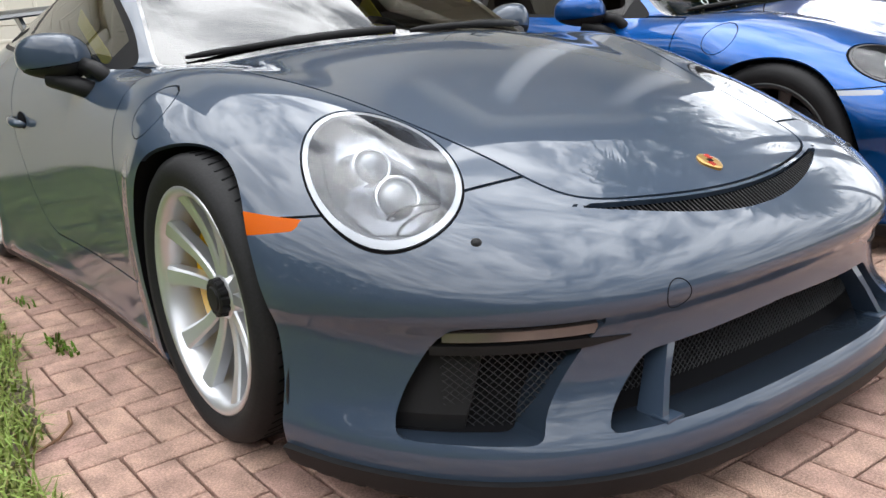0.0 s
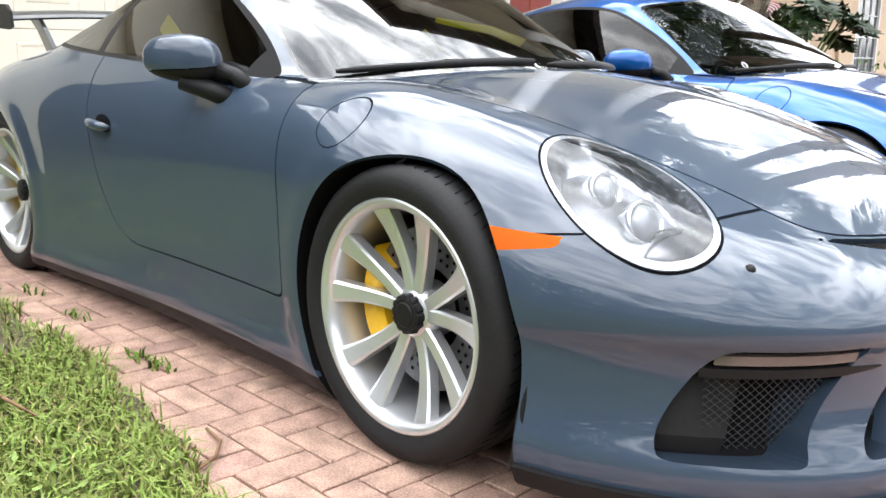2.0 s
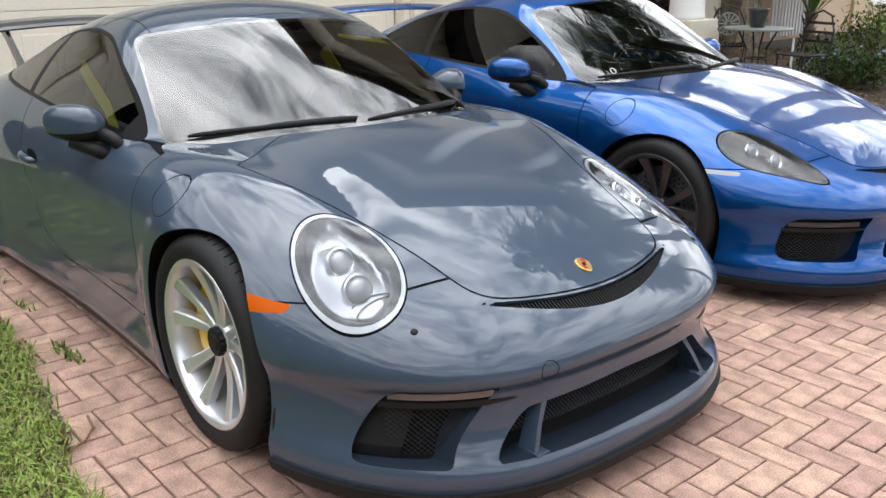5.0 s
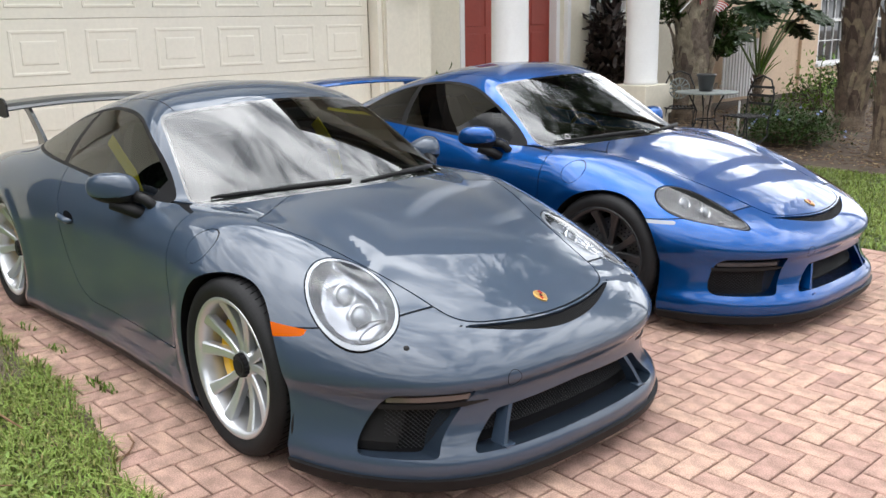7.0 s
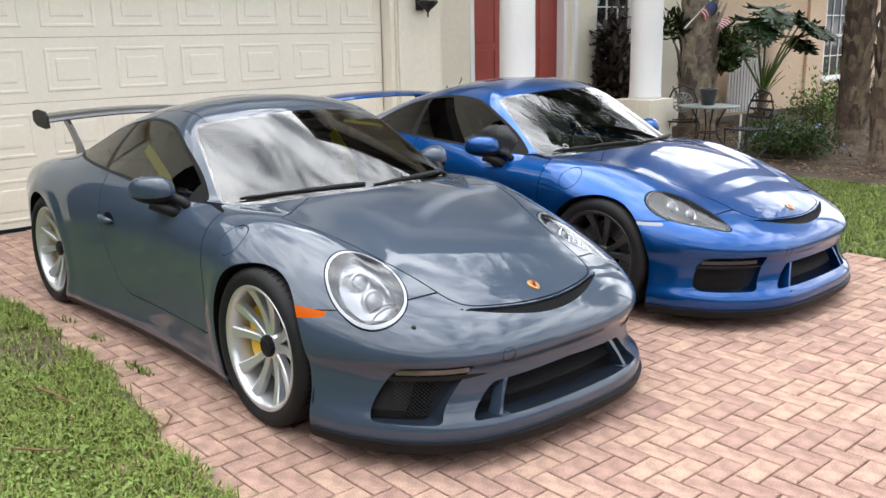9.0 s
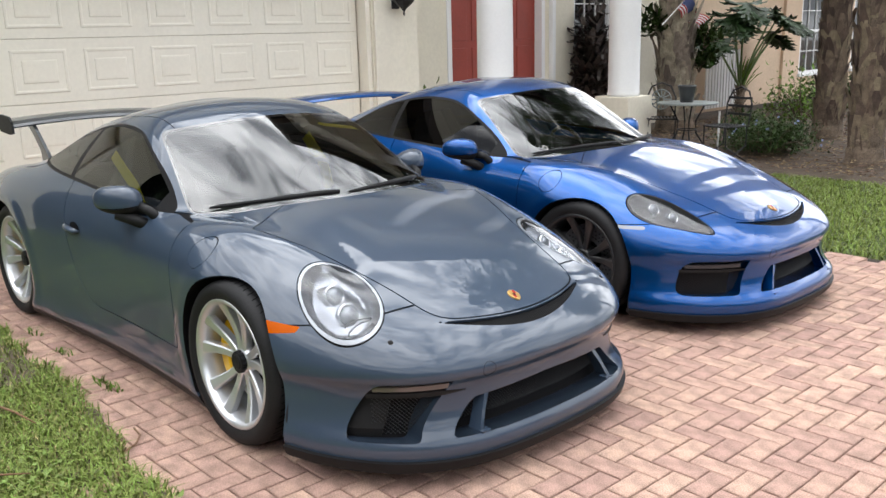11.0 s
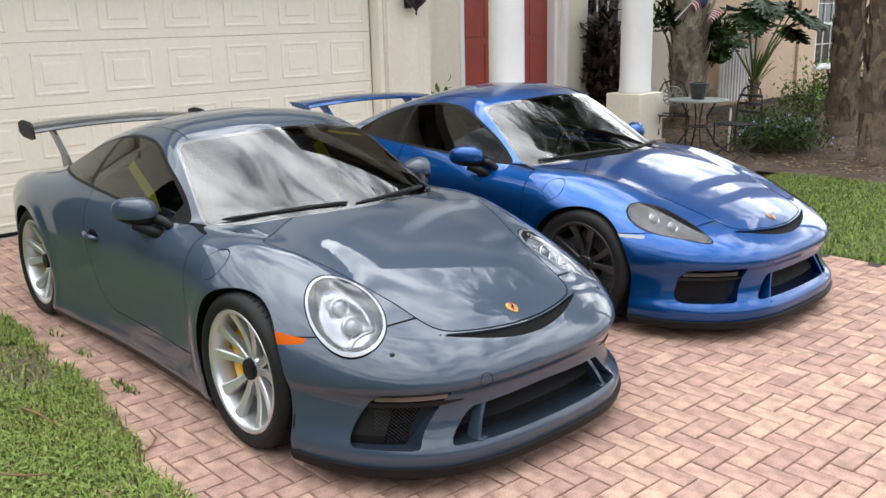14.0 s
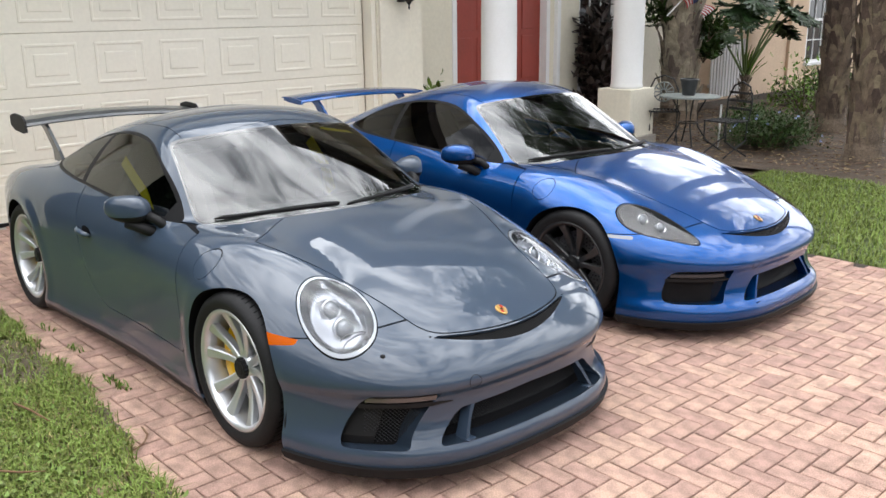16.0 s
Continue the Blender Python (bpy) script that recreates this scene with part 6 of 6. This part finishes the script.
for k in range(7):
    shrub("far_shrub", (rng.uniform(-5.6, -4.6), 14.5 + k * 1.1, 0), (0.5, 0.6, rng.uniform(0.5, 0.9)), 420, 0.09, LEAF, "green shrub along the peach wall", 12)

# pale blue flower heads on the bush
PETAL = material("pale_blue_petal", (0.42, 0.48, 0.75), rough=0.7, island=0.15)
for k in range(16):
    d = rand_dir(0.1)
    c = Vector((d.x * 0.60 + 0.1, d.y * 0.52 - 0.1, 0.10 + abs(d.z) * 0.38))
    v, f = [], []
    for j in range(9):
        w = (d + 0.9 * rand_dir(-0.5)).normalized()
        leaf_card(v, f, c, w, w.cross(Vector((0.3, 0.2, 1))).normalized(), 0.03, 0.010)
    mesh_part("flower_head", v, f, PETAL, flowering)

# white picket gate
gate = thing("picket_gate", HOUSE @ pose(-6.15, 13.0, 0), "white picket gate beside the house", "gate")
for k in range(12):
    bm = bmesh.new()
    box(bm, -0.015, 0.015, k * 0.11, k * 0.11 + 0.06, 0.0, 1.1, 0.004)
    part("picket", bm, WHITE, gate)
for z in (0.2, 0.9):
    bm = bmesh.new()
    box(bm, -0.05, -0.015, 0, 1.27, z, z + 0.07, 0.004)
    part("rail", bm, WHITE, gate)

# bistro table, pot and chairs
table = thing("bistro_table", pose(-3.6, 8.2, 0), "round wrought iron bistro table with a mesh top", "table")
upz = Matrix.Rotation(math.pi / 2, 4, "X")
bm = bmesh.new()
lathe(bm, [(0.0, 0.668), (0.39, 0.668), (0.405, 0.662), (0.405, 0.645), (0.39, 0.64), (0.0, 0.655)], 40, upz)
part("tabletop", bm, TABLE_TOP, table, "pale grey mesh top", smooth=False)
for k in range(4):
    a = math.pi / 4 + k * math.pi / 2
    c, s = math.cos(a), math.sin(a)
    bm = bmesh.new()
    tube(bm, [(0.24 * c, 0.24 * s, 0.645), (0.12 * c, 0.12 * s, 0.42), (0.13 * c, 0.13 * s, 0.25), (0.30 * c, 0.30 * s, 0.0)], 0.011, 6)
    part("leg", bm, IRON, table)
bm = bmesh.new()
tube(bm, [(0.13 * math.cos(a), 0.13 * math.sin(a), 0.30) for a in np.linspace(0, 2 * math.pi, 17)], 0.008, 6, caps=False)
part("ring", bm, IRON, table)
pot = thing("plant_pot", pose(-3.62, 8.2, 0.668), "dark glazed pot on the bistro table", "pot")
bm = bmesh.new()
lathe(bm, [(0.0, 0.0), (0.085, 0.0), (0.10, 0.10), (0.115, 0.19), (0.125, 0.20), (0.125, 0.225), (0.11, 0.225), (0.10, 0.17), (0.0, 0.16)], 28, upz)
part("pot_body", bm, POT, pot, smooth=True)


def bistro_chair(at, turn, label, rosette):
    ob = thing("bistro_chair", pose(*at, 0, 0, turn), label, "chair", "bistro chairs")
    bm = bmesh.new()
    for k in range(9):
        y = -0.19 + k * 0.0475
        box(bm, -0.19, 0.19, y - 0.008, y + 0.008, 0.435, 0.445)
        part("seat_slat", bm, IRON, ob)
        bm = bmesh.new()
    tube(bm, [(0.20 * math.copysign(abs(math.cos(a)) ** 0.5, math.cos(a)), 0.20 * math.copysign(abs(math.sin(a)) ** 0.5, math.sin(a)), 0.44) for a in np.linspace(0, 2 * math.pi, 25)], 0.011, 6, caps=False)
    part("seat_frame", bm, IRON, ob)
    for sx in (-1, 1):
        for sy in (-1, 1):
            bm = bmesh.new()
            tube(bm, [(sx * 0.18, sy * 0.18, 0.44), (sx * -0.10 if rosette else sx * 0.17, sy * 0.185, 0.2), (sx * -0.19 if not rosette else sx * 0.2, sy * 0.19, 0.0)], 0.010, 6)
            part("leg", bm, IRON, ob)
    bm = bmesh.new()
    tube(bm, [(-0.19, -0.19, 0.44), (-0.22, -0.2, 0.7), (-0.24, -0.13, 0.86), (-0.245, 0, 0.91), (-0.24, 0.13, 0.86), (-0.22, 0.2, 0.7), (-0.19, 0.19, 0.44)], 0.011, 6)
    part("back_frame", bm, IRON, ob)
    if rosette:
        bm = bmesh.new()
        for k in range(12):
            a = k * math.pi / 6
            tube(bm, [(-0.225, 0.03 * math.cos(a), 0.68 + 0.03 * math.sin(a)), (-0.225, 0.13 * math.cos(a), 0.68 + 0.13 * math.sin(a))], 0.009, 5)
        tube(bm, [(-0.225, 0.135 * math.cos(a), 0.68 + 0.135 * math.sin(a)) for a in np.linspace(0, 2 * math.pi, 25)], 0.008, 5, caps=False)
        part("back_rosette", bm, TABLE_TOP, ob, "pale round rosette")
    else:
        for k in range(3):
            bm = bmesh.new()
            box(bm, -0.235, -0.225, -0.19, 0.19, 0.56 + 0.1 * k, 0.59 + 0.1 * k)
            part("back_slat", bm, IRON, ob)


bistro_chair((-3.96, 8.14, 0), -53, "wrought iron bistro chair with a round rosette back", True)
bistro_chair((-2.72, 7.65, 0), -105, "dark folding bistro chair with a slatted seat", False)
bm = bmesh.new()
tube(bm, [(0, 0, -0.15), (0, 0, 0.44)], 0.014, 8)
stake = tagged(part("garden_stake", bm, WHITE), "short white garden stake in the bed", "stake")
stake.location = (-3.3, 8.52, 0.1)

# small flag on a staff fixed to the trunk
flag = thing("flag", pose(-5.1, 10.02, 1.72), "small striped flag on a wooden staff fixed to a palm trunk", "flag")
bm = bmesh.new()
tube(bm, [(-0.12, -0.03, 0.0), (0.02, 0.50, 0.46)], 0.012, 6)
part("staff", bm, WHITE, flag)


def flag_cloth(u, w):
    """A place on the cloth: u along the fly, w down the hoist."""
    a = Vector((0.02, 0.42, 0.40)).lerp(Vector((-0.03, 0.20, 0.21)), w)
    return a + Vector((0.05 * math.sin(u * 8 + w), 0.66 * u, 0.03 * math.sin(u * 7 + 1 + w) - 0.22 * u - 0.10 * u * u))


def flag_piece(name, u1, w0, w1, lift, mat):
    bm = bmesh.new()
    rows = []
    for j in range(13):
        u = u1 * j / 12
        rows.append([bm.verts.new(flag_cloth(u, w) + Vector((lift, 0, 0))) for w in (w0, w1)])
    for a, b in zip(rows, rows[1:]):
        bm.faces.new((a[0], b[0], b[1], a[1]))
    part(name, bm, mat, flag)


for k in range(11):
    flag_piece("stripe", 1.0, k / 11, (k + 1) / 11, 0.0, FLAG_RED if k % 2 == 0 else FLAG_WHITE)
flag_piece("canton", 0.42, 0.0, 6 / 11, 0.006, FLAG_BLUE)
flag_piece("canton_back", 0.42, 0.0, 6 / 11, -0.006, FLAG_BLUE)

# unseen greenery added to darken reflections; closes the place behind the camera and beside the garage
for name, x0, x1, y0, y1, cnt in (("hedge", -10.5, -5.2, -5.2, -3.0, 5000), ("hedge", -26, 14, -11.5, -9.5, 15000), ("hedge", 15.0, 17.0, -12, 14, 9000)):
    v, f = [], []
    for k in range(cnt):
        c = Vector((rng.uniform(x0, x1), rng.uniform(y0, y1), 0))
        c.z = rng.uniform(0, 4.2 + 0.9 * noise.noise(c * 0.35) + 0.5 * noise.noise(c * 1.1))
        d = rand_dir(-0.5)
        sd = d.cross(Vector((0.1, 0.2, 1))).normalized()
        leaf_card(v, f, c, d, sd, rng.uniform(0.25, 0.55), 0.14)
    tagged(mesh_part(name, v, f, LEAF_DEEP), "dense green hedge along the far side of the lot", "hedge", kind="stuff")


# ---- pavers, in a herringbone bond square to the house ----
UNIT, JOINT, PHASE_X, PHASE_Y = 0.0932, 0.0072, 1.303, 0.635


def paver_mesh(lx, ly):
    """One paver with eased edges, its top at z = 0."""
    v, f = [], []
    a, b, c = lx / 2, ly / 2, 0.004
    for z, d in ((-0.024, 0.0), (-0.0035, 0.0), (0.0, c)):
        v += [(-a + d, -b + d, z), (a - d, -b + d, z), (a - d, b - d, z), (-a + d, b - d, z)]
    for r in (0, 4):
        for k in range(4):
            f.append((r + k, r + (k + 1) % 4, r + 4 + (k + 1) % 4, r + 4 + k))
    f.append((8, 9, 10, 11))
    return v, f


along_x, along_y = paver_mesh(2 * UNIT - JOINT, UNIT - JOINT), paver_mesh(UNIT - JOINT, 2 * UNIT - JOINT)
shared = []
for v, f in (along_x, along_y):
    me = bpy.data.meshes.new("paver")
    me.from_pydata(v, [], f)
    me.materials.append(PAVER)
    shared.append(me)
field_v, field_f, near = [], [], []
prng = random.Random(5)
for i in range(-75, 88):
    for j in range(-75, 60):
        k = (i - j) % 4
        if k == 0:
            kind, w_, h_ = 0, 2, 1
        elif k == 3:
            kind, w_, h_ = 1, 1, 2
        else:
            continue
        x = PHASE_X + (i + w_ / 2) * UNIT
        y = PHASE_Y + (j + h_ / 2) * UNIT
        if not (GARAGE_X + 0.1 < x < 9.0 and max(-1.34, float(left_edge(x)) - 0.12) < y < 3.80):
            continue
        dz, tilt = prng.uniform(-0.0018, 0.0012), (prng.uniform(-0.006, 0.006), prng.uniform(-0.006, 0.006), prng.uniform(-0.008, 0.008))
        near.append((abs(x - 0.9) * 0.8 + abs(y + 0.1), kind, x, y, dz, tilt))
near.sort()
nearest, others = near[:300], near[300:]
for _, kind, x, y, dz, tilt in nearest:
    ob = new("paver", shared[kind])
    ob.parent = driveway
    ob.location, ob.rotation_euler = (x, y, dz), tilt
for _, kind, x, y, dz, tilt in others:
    v, f = (along_x, along_y)[kind]
    m = Matrix.Translation((x, y, dz)) @ Euler(tilt).to_matrix().to_4x4()
    b = len(field_v)
    field_v += [tuple(m @ Vector(p)) for p in v]
    field_f += [tuple(b + q for q in g) for g in f]
field = mesh_part("paver_field", field_v, field_f, PAVER_FAR, driveway)
tagged(field, "salmon clay pavers in a herringbone bond", kind="stuff")
